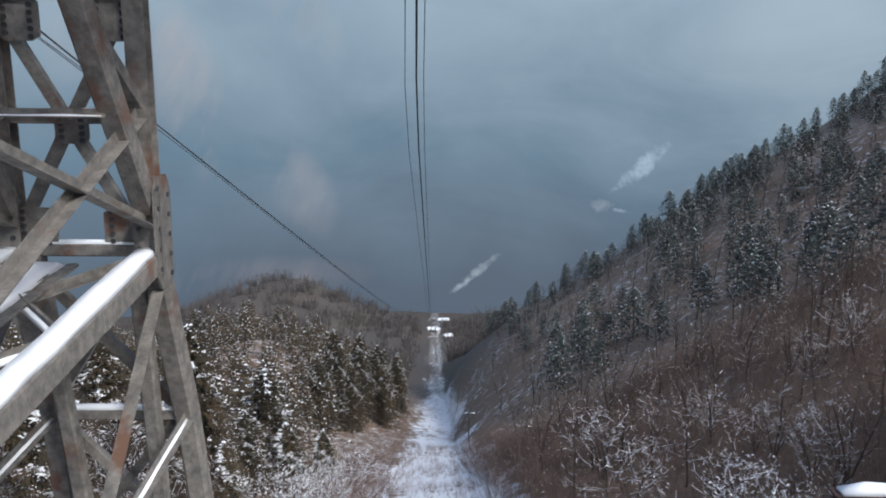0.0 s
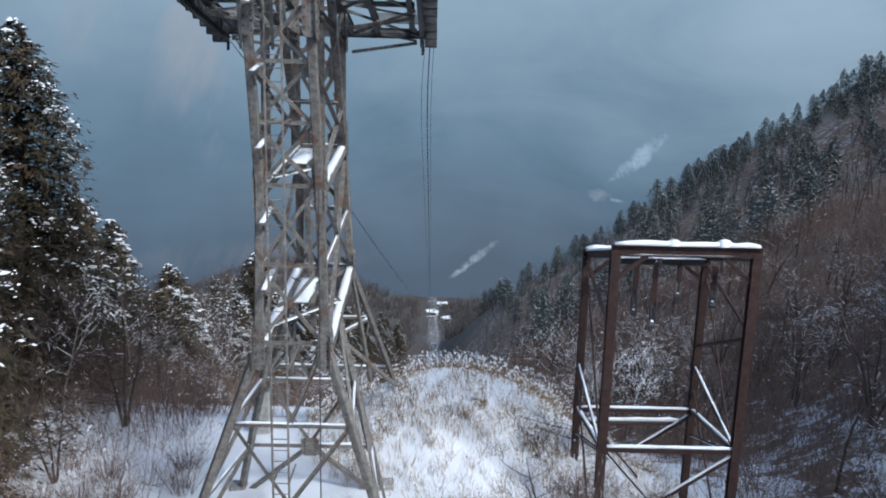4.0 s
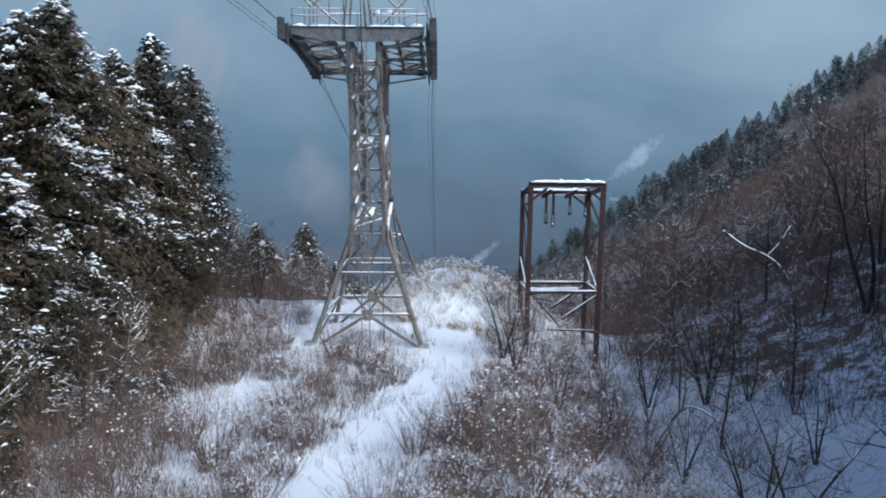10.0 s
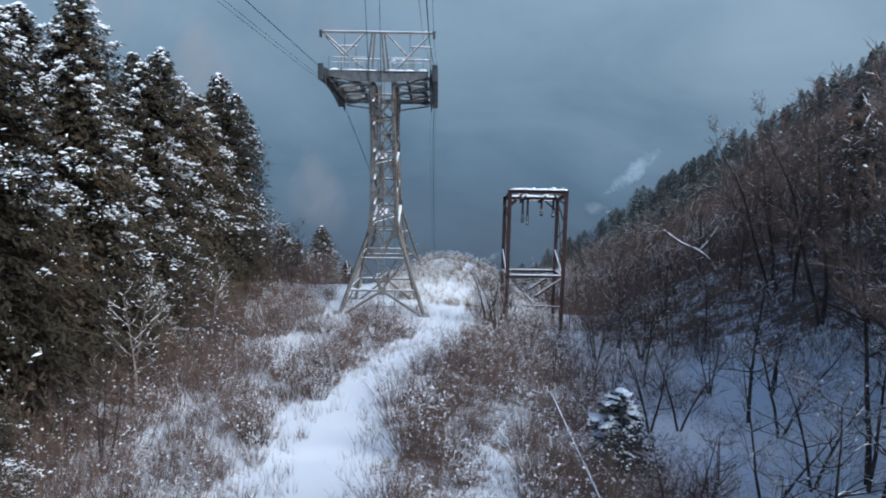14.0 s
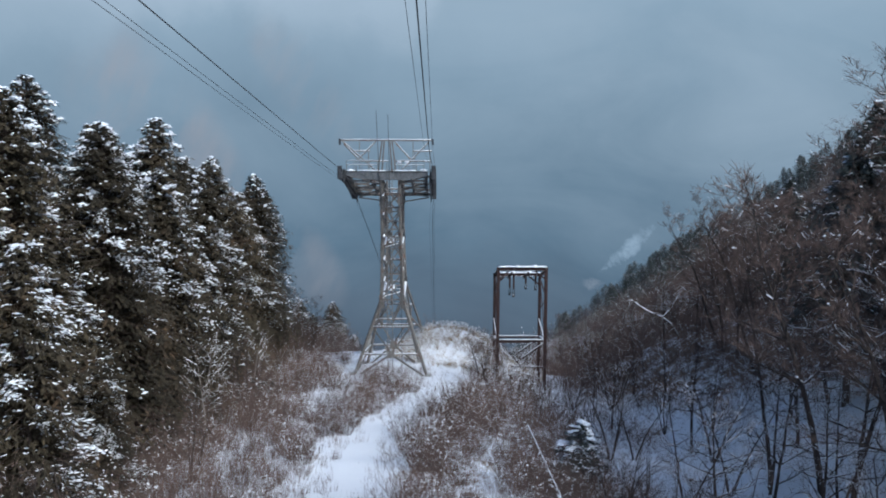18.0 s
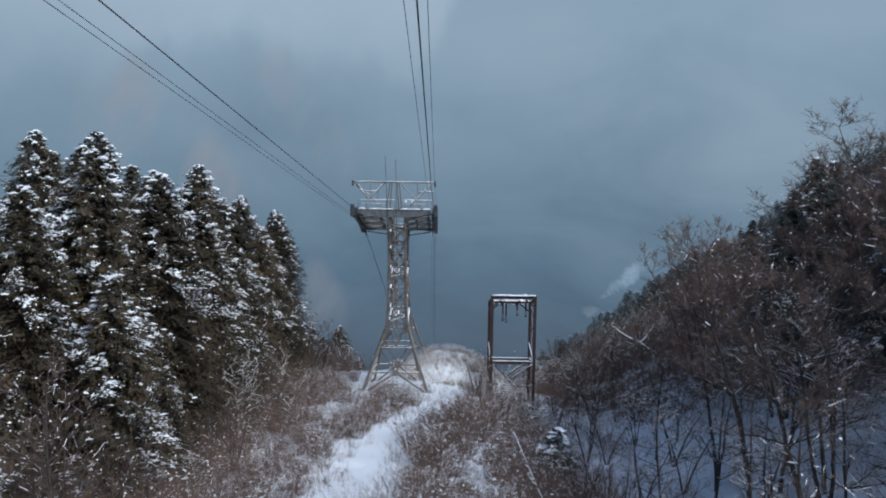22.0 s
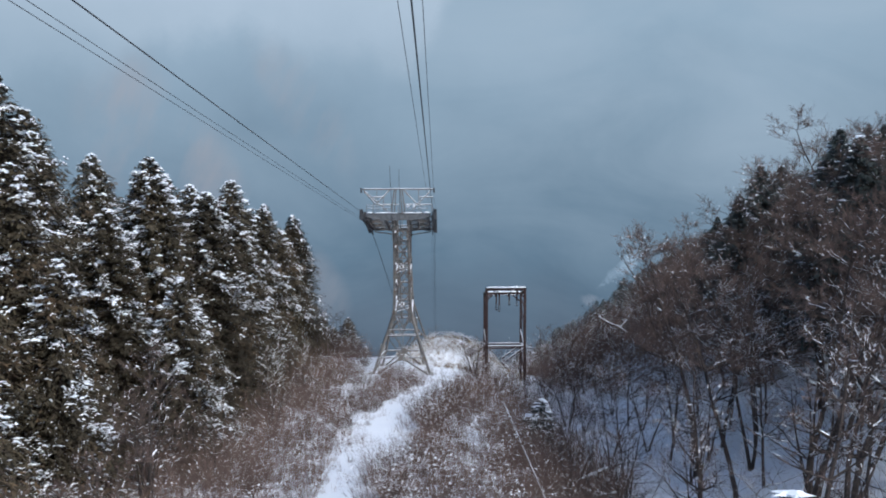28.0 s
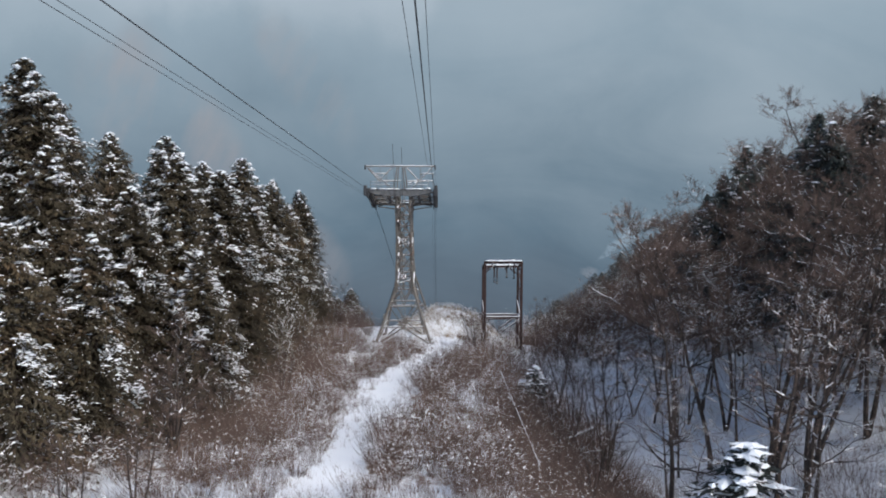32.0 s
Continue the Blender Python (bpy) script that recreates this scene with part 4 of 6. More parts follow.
def rope_run(x, x_up, x_down, z_up, slope_up, z_down, drop, curve):
    """Over the saddle at x, easing to x_up on the uphill side and to x_down below, towards the next pylon."""
    pts = []
    for i in range(41):
        d = 130 * (1 - i / 40)
        k = min(d / 14, 1.0)
        pts.append((x + (x_up - x) * k * (2 - k), -1.5 - d, z_up + slope_up * d))
    for i in range(13):
        y = -1.5 + 10.7 * (i + 0.5) / 13
        k = (y + 1.5) / 10.7
        pts.append((x, y, z_up + (z_down - z_up) * k + 0.32 * 4 * k * (1 - k)))
    for i in range(41):
        d = 510 * (i / 40) ** 1.4
        k = min(d / 10, 1.0)
        pts.append((x + (x_down - x) * k + (2.9 - x) * 0.6 * d / 510, 9.2 + d, z_down - drop * d + curve * d * d))
    return pts


TRACK = "taut dark steel track rope over the pylon's saddle"
HAUL = "thin dark steel hauling rope"
rope(TRACK, rope_run(3.66, 3.42, 3.44, 14.75, 0.1125, 13.15, 0.36, 0.000090), 0.022)
rope(HAUL, rope_run(3.50, 3.12, 3.14, 14.80, 0.1125, 13.0, 0.358, 0.000088), 0.009)
rope(HAUL, rope_run(3.80, 3.65, 3.62, 14.85, 0.1130, 13.2, 0.36, 0.000090), 0.009)
rope(TRACK, rope_run(-3.62, -3.62, -3.62, 14.68, 0.1125, 12.75, 0.345, 0.000070), 0.019)
rope(HAUL, rope_run(-3.86, -3.95, -3.66, 14.05, 0.1125, 12.70, 0.346, 0.000070), 0.009)
rope(HAUL, rope_run(-3.90, -3.97, -3.58, 14.28, 0.1125, 12.72, 0.344, 0.000070), 0.009)

# ---- rust-brown portal frame beside the line ----
portal = empty("portal_frame", (9, 2.4, -2), "rust-brown steel portal frame with hanging rope hooks and snow on top", "frame")


def q(x, y, z):
    return (x - 9, y - 2.4, z + 2)


for x in (9.05, 13.05):
    near_low = float(ground_z(x, 2.3)) - 0.4
    far_low = float(ground_z(x, 6.55)) - 0.4
    member("post", q(x, 2.3, near_low), q(x, 2.3, 6.36), 0.26, portal, RUST, "H", 0.24)
    member("post", q(x, 6.55, far_low), q(x, 6.55, 5.3), 0.24, portal, RUST, "H", 0.22)
    member("side_beam", q(x, 2.3, 6.25), q(x, 6.55, 5.25), 0.2, portal, RUST, "H", 0.22, snow=0.08)
    member("side_rail", q(x, 2.3, 0.3), q(x, 6.55, -0.25), 0.14, portal, RUST, "box", 0.14, snow=0.04)
    member("side_brace", q(x, 6.5, 5.05), q(x, 2.35, 4.05), 0.10, portal, RUST, "box", 0.10)
    member("side_brace", q(x + 0.06, 6.5, 4.6), q(x + 0.06, 2.5, -0.3), 0.07, portal, RUST, "round")
    member("side_brace", q(x - 0.06, 6.5, 1.4), q(x - 0.06, 2.35, 0.42), 0.09, portal, RUST, "box", 0.09, snow=0.02)
    member("side_brace", q(x - 0.02, 6.5, 0.55), q(x - 0.02, 3.6, -2.3), 0.07, portal, RUST, "round")
    member("side_brace", q(x, 6.5, -1.2), q(x, 2.4, 0.15), 0.09, portal, RUST, "L", snow=0.02)
member("side_tie", q(13.05, 6.5, 2.1), q(13.05, 2.4, 3.75), 0.09, portal, RUST, "L")
member("low_beam", q(9.35, 6.62, -0.8), q(12.75, 6.62, -0.76), 0.17, portal, RUST, "round", snow=0.11)
for y, zt, zr in ((2.3, 6.38, 0.30), (6.55, 5.3, -0.28)):
    member("top_beam", q(8.92, y, zt + 0.02), q(13.2, y, zt + 0.02), 0.26, portal, RUST, "H", 0.28, snow=0.12)
    member("cross_rail", q(9.05, y, zr), q(13.05, y, zr), 0.17, portal, RUST, "box", 0.17, snow=0.05)
    member("knee", q(9.05, y, zt - 0.9), q(9.95, y, zt - 0.15), 0.12, portal, RUST, "box", 0.12)
    member("knee", q(13.05, y, zt - 0.9), q(12.1, y, zt - 0.15), 0.12, portal, RUST, "box", 0.12)
    member("low_brace", q(9.1, y, zr - 0.1), q(11.3, y, zr - 2.6), 0.10, portal, RUST, "L", snow=0.02)
    member("low_brace", q(13.1, y, zr - 0.1), q(11.0, y, zr - 1.6), 0.12, portal, RUST, "box", 0.12, snow=0.03)
member("low_rail", q(10.2, 2.3, -1.9), q(13.1, 2.3, -2.0), 0.1, portal, RUST, "box", 0.1, snow=0.02)
for x, k in ((10.2, 0.0), (11.6, 0.0)):
    member("middle_beam", q(x, 2.3, 6.05), q(x, 6.55, 5.05), 0.16, portal, RUST, "H", 0.18, snow=0.04)


def rope_hook(x, y, z, drop, parent, grey=False):
    """A flat hanging arm with a pair of yoke plates, a small roller and a bolt below."""
    ob = empty("rope_hanger", (0, 0, 0))
    ob.parent = parent
    mt = STEEL if grey else STEEL_DARK
    member("hanger_arm", q(x, y, z), q(x, y, z - drop * 0.75), 0.15, ob, RUST, "box", 0.05)
    for dx in (-0.07, 0.07):
        member("yoke", q(x + dx, y, z - drop * 0.7), q(x + dx, y, z - drop - 0.28), 0.05, ob, mt, "box", 0.10)
    bm = bmesh.new()
    prism(bm, q(x - 0.10, y, z - drop - 0.2), q(x + 0.10, y, z - drop - 0.2), round_outline(0.09, 12))
    part("roller", bm, STEEL_DARK, ob)
    member("bolt_rod", q(x - 0.13, y, z - drop), q(x + 0.13, y, z - drop), 0.03, ob, STEEL_DARK, "round")
    part("snow", snow_strip(q(x - 0.09, y, z - drop - 0.11), q(x + 0.09, y, z - drop - 0.11), 0.08, 0.02, 0.035, int(x * 10)), SNOW, ob)


rope_hook(10.2, 4.4, 5.6, 1.5, portal)
rope_hook(10.4, 2.9, 5.9, 1.7, portal)
rope_hook(11.6, 4.6, 5.5, 0.9, portal, True)
rope_hook(12.3, 3.4, 5.7, 1.0, portal)
tagged(portal, category="frame")

# caps of snow piled over the hanger bolts
for y, zt in ((2.3, 6.36), (6.55, 5.3)):
    part("snow_line", snow_strip(q(8.97, y - 0.085, zt - 0.10), q(13.15, y - 0.085, zt - 0.10), 0.07, 0.0, 0.025, int(y)), SNOW, portal, "thin line of snow on the lower flange")
    for k, x in enumerate((10.68, 12.1)):
        V, F = [], []
        for ring in range(5):
            el = ring / 4 * 1.45
            for j in range(10):
                az = 6.2832 * j / 10
                r = math.cos(el) * (0.2 + 0.03 * math.sin(az * 3 + k))
                V.append(Vector(q(x, y, zt)) + Vector((math.cos(az) * r * 1.15, math.sin(az) * r * 0.75, 0.18 + 0.22 * math.sin(el) * (0.8 + 0.2 * math.sin(k * 2.1)))))
        for ring in range(4):
            for j in range(10):
                F.append((ring * 10 + j, ring * 10 + (j + 1) % 10, ring * 10 + 10 + (j + 1) % 10, ring * 10 + 10 + j))
        F.append(tuple(range(40, 50)))
        part("snow_cap", mesh_of("snow_cap", V, F, SNOW, smooth=True), None, portal, "rounded cap of fresh snow")

# guy wires from the portal to the knoll
for z1 in (-1.1, -1.45):
    a, b = Vector((5.4, 7.2, float(ground_z(5.4, 7.2)) + 0.05)), Vector((9.05, 6.55, z1))
    rope("slack wire running from the frame to the snowy knoll", [a.lerp(b, i / 12) - Vector((0, 0, 0.5 * i / 12 * (1 - i / 12))) for i in range(13)], 0.016, "guy_wire", "wire", "guy wires")


# ---- vegetation ----
def cross3(a, b):
    return np.array((a[1] * b[2] - a[2] * b[1], a[2] * b[0] - a[0] * b[2], a[0] * b[1] - a[1] * b[0]))


def norm3(v):
    return math.sqrt(v[0] * v[0] + v[1] * v[1] + v[2] * v[2])


def tube(verts, faces, a, b, ra, rb, n=4):
    """A tapered n-sided tube from a to b, added to lists."""
    d = b - a
    d = d / (norm3(d) + 1e-9)
    s = cross3(d, (0.31, 0.17, 0.93))
    s = s / (norm3(s) + 1e-9)
    u = cross3(s, d)
    k = len(verts)
    for p, r in ((a, ra), (b, rb)):
        for i in range(n):
            t = 6.2832 * i / n
            verts.append(p + (s * math.cos(t) + u * math.sin(t)) * r)
    for i in range(n):
        j = (i + 1) % n
        faces.append((k + i, k + j, k + n + j, k + n + i))


def spike(verts, faces, a, b, r):
    """A three-sided twig that runs to a point."""
    d = b - a
    s = np.array((d[1] + 0.01, -d[0], 0.3 * d[2]))
    s = s / (norm3(s) + 1e-9) * r
    u = cross3(d, s)
    u = u / (norm3(u) + 1e-9) * r
    k = len(verts)
    verts.extend([a + s, a - s * 0.5 + u * 0.87, a - s * 0.5 - u * 0.87, b])
    faces.extend([(k, k + 1, k + 3), (k + 1, k + 2, k + 3), (k + 2, k, k + 3)])


def lump(verts, faces, c, rx, ry, rz, rnd, way=None):
    """A small uneven clump of snow: a flattened, skewed octahedron with a split top."""
    k = len(verts)
    ang = rnd.uniform(0, 6.28) if way is None else way
    ca, sa = math.cos(ang), math.sin(ang)
    ring = 4
    for i in range(ring):
        t = 6.2832 * i / ring + rnd.uniform(-0.3, 0.3)
        x, y = rx * math.cos(t) * rnd.uniform(0.75, 1.2), ry * math.sin(t) * rnd.uniform(0.75, 1.2)
        verts.append(c + np.array((x * ca - y * sa, x * sa + y * ca, rz * rnd.uniform(-0.35, 0.15))))
    verts.append(c + np.array((rnd.uniform(-0.2, 0.2) * rx, rnd.uniform(-0.2, 0.2) * ry, rz)))
    verts.append(c + np.array((0, 0, -rz * 0.5)))
    for i in range(ring):
        j = (i + 1) % ring
        faces.append((k + i, k + j, k + ring))
        faces.append((k + j, k + i, k + ring + 1))


def spray(verts, faces, a, b, w, rnd):
    """A drooping fan of foliage: two folded leaves along a spine."""
    d = b - a
    s = cross3(d, (0, 0, 1.0))
    n = norm3(s)
    s = s / n if n > 1e-6 else np.array((1.0, 0, 0))
    mid = a + d * rnd.uniform(0.4, 0.6)
    k = len(verts)
    dz = np.array((0, 0, -w * rnd.uniform(0.15, 0.7)))
    verts.extend([a, mid + s * w + dz, b, mid - s * w + dz])
    faces.append((k, k + 1, k + 2))
    faces.append((k, k + 2, k + 3))


def conifer_meshes(name, height, radius, branches, sprays, snow_part, seed, bare=0.14, droop=0.35, spray_w=0.16, needles=None, shape=0.95, lod=False, flake=1.0, pad=(1.0, 1.0, 1.0), fine=1.0):
    """Trunk, crown and snow of one conifer as three meshes."""
    rnd = random.Random(seed)
    tv, tf, cv, cf, sv, sf = [], [], [], [], [], []
    lean = np.array((rnd.uniform(-0.02, 0.02), rnd.uniform(-0.02, 0.02), 1.0))
    ns = 2 if lod else 7
    for i in range(ns):
        z0, z1 = height * i / ns, height * (i + 1) / ns
        tube(tv, tf, lean * z0 - (np.array((0, 0, 0.5)) if i == 0 else 0), lean * z1, height * 0.014 * (1 - i / (ns + 0.2)) + 0.01, height * 0.014 * (1 - (i + 1) / (ns + 0.2)) + 0.01, 4 if lod else 7)
    lobes = [(rnd.uniform(0, 6.28), rnd.uniform(0.1, 0.35)) for _ in range(5)]
    for i in range(branches):
        k = ((i + rnd.random()) / branches) ** 0.86
        z = height * (bare + (1 - bare) * k)
        az = i * 2.39996 + rnd.uniform(-0.5, 0.5)
        low = min(1.0, (k + 0.02) / 0.10)
        lobe = 1 + sum(a * math.sin(az * (j + 1) + p + z * 0.7) for j, (p, a) in enumerate(lobes)) * 0.4
        r = radius * (1 - k) ** shape * lobe * rnd.uniform(0.72, 1.18) * (0.6 + 0.4 * low) + 0.07
        out = np.array((math.cos(az), math.sin(az), 0))
        base = lean * z
        rise = 0.30 * k - droop * (1 - k)
        tip = base + out * r + np.array((0, 0, r * rise))
        if r > 0.5 and not lod:
            tube(tv, tf, base, base + (tip - base) * 0.8, 0.022 + 0.01 * r, 0.01, 3)
        load = 0.006 + snow_part * (3.6 if math.sin(az * 2.0 + z * 1.1 + seed) + rnd.gauss(0, 0.45) > 0.8 else 0.18) * (float(sm(0.12, 0.5, k)) if snow_part < 0.2 else 1.0)
        m = max(3, int(sprays * (0.45 + 0.55 * min(1, r / radius * 1.6))))
        for j in range(m):
            f = 0.16 + 0.84 * ((j + rnd.random()) / m) ** 0.75
            p = base + (tip - base) * f + np.array((rnd.gauss(0, 0.09 * r), rnd.gauss(0, 0.09 * r), rnd.gauss(0, 0.05 * r) - 0.10 * r * f * f))
            sa = az + rnd.gauss(0, 0.9)
            ln = rnd.uniform(0.25, 0.6) * (0.5 + 0.16 * radius) * fine * (0.4 + 0.6 * min(1.0, (1 - k) * 5))
            e = p + np.array((math.cos(sa) * ln, math.sin(sa) * ln, -ln * rnd.uniform(0.05, 0.9)))
            spray(cv, cf, p, e, spray_w * rnd.uniform(0.7, 1.5), rnd)
            if lod:
                if f > 0.5 and rnd.random() < snow_part * (0.55 if f < 0.75 else 1.0):
                    big = (rnd.random() ** 2 * 1.5 + 0.6) * flake
                    lump(sv, sf, p + np.array((0, 0, 0.05)), 0.17 * big * pad[0], 0.10 * big * pad[1], 0.07 * big * pad[2], rnd, az)
            elif f > 0.45 and rnd.random() < load:
                big = (rnd.random() ** 2 * 0.9 + 0.42) * flake
                c = p + np.array((0, 0, 0.045))
                lump(sv, sf, c, 0.15 * big * pad[0], 0.085 * big * pad[1], 0.06 * big * pad[2], rnd, sa)
                for _ in range(rnd.randrange(3)):
                    lump(sv, sf, c + (e - p) * rnd.uniform(0.3, 1.0), 0.09 * big, 0.05 * big, 0.045 * big, rnd, sa)
    return (mesh_of("trunk", tv, tf, BARK), mesh_of("crown", cv, cf, needles or NEEDLES), mesh_of("snow", sv, sf, SNOW))


def bare_meshes(height, spread, limbs, subs, twigs, seed, bark=None, snow=0.45, lean=0.0, thick=0.02, multi=1, twig_mat=None, low=0.25, rise=(0.15, 0.9), twig_r=0.006):
    """Trunk with limbs, twigs and lying snow of one leafless tree."""
    rnd = random.Random(seed)
    tv, tf, wv, wf, sv, sf = [], [], [], [], [], []

    def unit(v):
        return v / (norm3(v) + 1e-9)

    def bend(p, d, length, r0, r1, segs, level, curl, sides):
        pts = [p]
        for i in range(segs):
            d = unit(d + np.array((rnd.gauss(0, curl), rnd.gauss(0, curl), rnd.gauss(0.03, curl * 0.8))))
            n = p + d * (length / segs)
            a, b = r0 + (r1 - r0) * i / segs, r0 + (r1 - r0) * (i + 1) / segs
            vv, ff = (tv, tf) if level < 2 else (wv, wf)
            if i == segs - 1 and level > 0:
                spike(vv, ff, p, n, a)
            else:
                tube(vv, ff, p, n, a, b, sides)
            flat = math.hypot(d[0], d[1])
            if flat > 0.55 and rnd.random() < snow * (1.0 if level < 2 else 0.55):
                up = np.array((0, 0, a * 0.9 + 0.012))
                w = max(a * 0.85, 0.009) * rnd.uniform(0.8, 1.3)
                tube(sv, sf, p + up, n + up, w, w * 0.8, 3)
            elif rnd.random() < snow * 0.06:
                lump(sv, sf, n + np.array((0, 0, 0.02)), 0.07, 0.05, 0.045, rnd)
            p = n
            pts.append((p, d, b))
        return pts

    for stem in range(multi):
        az0 = 6.2832 * stem / multi + rnd.uniform(-0.5, 0.5)
        tilt = lean + (0.28 if multi > 1 else 0.0)
        d0 = unit(np.array((math.cos(az0) * tilt, math.sin(az0) * tilt, 1.0)))
        hgt = height * rnd.uniform(0.8, 1.05) if multi > 1 else height
        trunk = bend(np.array((0.0, 0, -0.4)), d0, hgt, height * thick, height * thick * 0.15, 8, 0, 0.07, 6 if multi == 1 else 5)
        nl = max(3, limbs // multi)
        for i in range(nl):
            k = low + (1 - low) * (i + rnd.random()) / nl
            p, d, r = trunk[1 + min(7, int(k * 8))]
            az = i * 2.4 + rnd.uniform(-0.6, 0.6) + az0
            dd = unit(np.array((math.cos(az), math.sin(az), rnd.uniform(*rise))))
            length = spread * (1.15 - 0.75 * k) * rnd.uniform(0.7, 1.25)
            limb = bend(p, dd, length, max(r * 0.6, 0.015), 0.010, 5, 1, 0.16, 4)
            for j in range(subs):
                p2, d2, r2 = limb[1 + min(4, int((0.15 + 0.85 * rnd.random()) * 5))]
                side = unit(np.array((rnd.gauss(0, 1), rnd.gauss(0, 1), rnd.gauss(0.35, 0.5))))
                sub = bend(p2, unit(d2 + side * 0.85), length * rnd.uniform(0.25, 0.55), max(r2 * 0.55, 0.009), 0.005, 3, 1, 0.2, 3)
                for _ in range(twigs):
                    p3, d3, r3 = sub[1 + rnd.randrange(3)]
                    side = unit(np.array((rnd.gauss(0, 1), rnd.gauss(0, 1), rnd.gauss(0.3, 0.6))))
                    bend(p3, unit(d3 + side * 0.9), length * rnd.uniform(0.14, 0.32), twig_r, twig_r * 0.5, 2, 2, 0.2, 3)
    return (mesh_of("trunk", tv, tf, bark or BARK_GREY), mesh_of("twigwork", wv, wf, twig_mat or TWIG), mesh_of("snow", sv, sf, SNOW))


def shrub_meshes(height, radius, stems, seed, snow=0.35, mat_=None):
    """A thicket of thin upright stems with snow caught in the tips."""
    rnd = random.Random(seed)
    wv, wf, sv, sf = [], [], [], []
    for i in range(stems):
        az, rr = rnd.uniform(0, 6.28), radius * math.sqrt(rnd.random())
        p = np.array((math.cos(az) * rr * 0.3, math.sin(az) * rr * 0.3, -0.2))
        d = np.array((math.cos(az) * rr / radius * 0.55 + rnd.gauss(0, 0.12), math.sin(az) * rr / radius * 0.55 + rnd.gauss(0, 0.12), 1.0))
        hgt = height * rnd.uniform(0.5, 1.1)
        r = 0.011
        for s in range(3):
            n = p + d * hgt / 3
            if s == 2:
                spike(wv, wf, p, n, r)
            else:
                tube(wv, wf, p, n, r, r * 0.62, 3)
            r *= 0.62
            if s > 0:
                for _ in range(3):
                    e = p + (n - p) * rnd.random()
                    side = np.array((rnd.gauss(0, 0.6), rnd.gauss(0, 0.6), rnd.uniform(0.3, 1.0))) * hgt * rnd.uniform(0.10, 0.22)
                    spike(wv, wf, e, e + side, 0.006)
                    if rnd.random() < snow * 0.5:
                        lump(sv, sf, e + side, 0.042, 0.034, 0.03, rnd)
            p = n
            d = d + np.array((rnd.gauss(0, 0.16), rnd.gauss(0, 0.16), 0))
        if rnd.random() < snow:
            b = rnd.uniform(0.4, 1.2)
            lump(sv, sf, p, 0.068 * b, 0.055 * b, 0.055 * b, rnd)
    return (mesh_of("brushwood", wv, wf, mat_ or TWIG), mesh_of("snow", sv, sf, SNOW))


def plant(name, meshes, names, x, y, scale, turn, label, category, group, tilt=0.0, z=None, wide=None):
    ob = empty(name, (0, 0, 0), label, category, group)
    zz = float(ground_z(x, y)) if z is None else z
    ob.matrix_basis = Matrix.LocRotScale((x, y, zz), Euler((radians(tilt), 0, turn)), (wide or scale, wide or scale, scale))
    for n, me_ in zip(names, meshes):
        if len(me_.polygons):
            piece = part(n, me_, None, ob)
            if n in ("snow", "twigwork", "brushwood"):
                tagged(piece, kind="stuff")
    return ob


TREE = ("trunk", "crown", "snow")
BARE = ("trunk", "twigwork", "snow")
SHRUB = ("brushwood", "snow")
rnd = random.Random(11)

# cedars: heights of the four patterns before scaling
CEDARS = [conifer_meshes("cedar", 15, 3.6, 380, 60, sp, 20 + i, bare=0.07, droop=0.36, spray_w=0.048, shape=0.66, flake=1.0, fine=0.58) for i, sp in enumerate((0.11, 0.15, 0.09, 0.19))]
SNOWY = [conifer_meshes("snowy_cedar", 12, 3.5, 270, 46, 0.30, 40 + i, bare=0.04, droop=0.5, spray_w=0.055, shape=0.75, flake=0.95, pad=(1.5, 1.0, 0.8), fine=0.75) for i in range(2)]
FIRS = [conifer_meshes("fir", 12, 3.7, 190, 28, sp, 60 + i, bare=0.26, droop=0.22, needles=NEEDLES_BLUE, spray_w=0.07, fine=0.8, pad=(1.4, 1.0, 0.8)) for i, sp in enumerate((0.07, 0.11))]
SMALL_FIR = [conifer_meshes("small_fir", 5.5, 2.4, 74, 30, 0.42, 70, bare=0.05, droop=0.5, needles=NEEDLES_BLUE, spray_w=0.07, shape=0.8, flake=1.7, pad=(1.7, 1.3, 1.1), fine=0.7)]
BARES = [bare_meshes(h, s, l, sb, tw, 80 + i, snow=sn, multi=mu, thick=0.0135) for i, (h, s, l, sb, tw, sn, mu) in enumerate(((10, 3.0, 22, 7, 7, 0.05, 1), (9, 3.4, 20, 7, 6, 0.20, 1), (7, 2.6, 20, 7, 7, 0.06, 3), (8, 3.2, 22, 7, 7, 0.08, 4), (11, 2.8, 24, 7, 7, 0.05, 1)))]
GULLY = [bare_meshes(h, s, l, 7, 5, 88 + i, snow=sn, multi=mu, thick=0.0125, low=0.22) for i, (h, s, l, sn, mu) in enumerate(((9, 3.4, 22, 0.27, 1), (8, 3.2, 20, 0.34, 2), (10, 3.2, 24, 0.22, 1)))]
THICKETS = [shrub_meshes(h, r, n, 100 + i, sn) for i, (h, r, n, sn) in enumerate(((1.9, 1.3, 76, 0.12), (1.5, 1.1, 72, 0.20), (2.4, 1.3, 76, 0.10), (1.2, 1.0, 64, 0.24)))]

THICKETS_TALL = [shrub_meshes(2.6, 1.0, 34, 140 + i, 0.06) for i in range(2)]

CEDAR_LABEL = "tall dark green-brown cedar flecked with snow"
SNOWY_LABEL = "cedar whose drooping boughs are heavy with fresh snow"
FIR_LABEL = "dark fir with snow on its upper boughs on the slope"
BARE_LABEL = "leafless grey-brown tree with snow lying along its branches"
THICKET_LABEL = "red-brown leafless thicket holding tufts of snow"


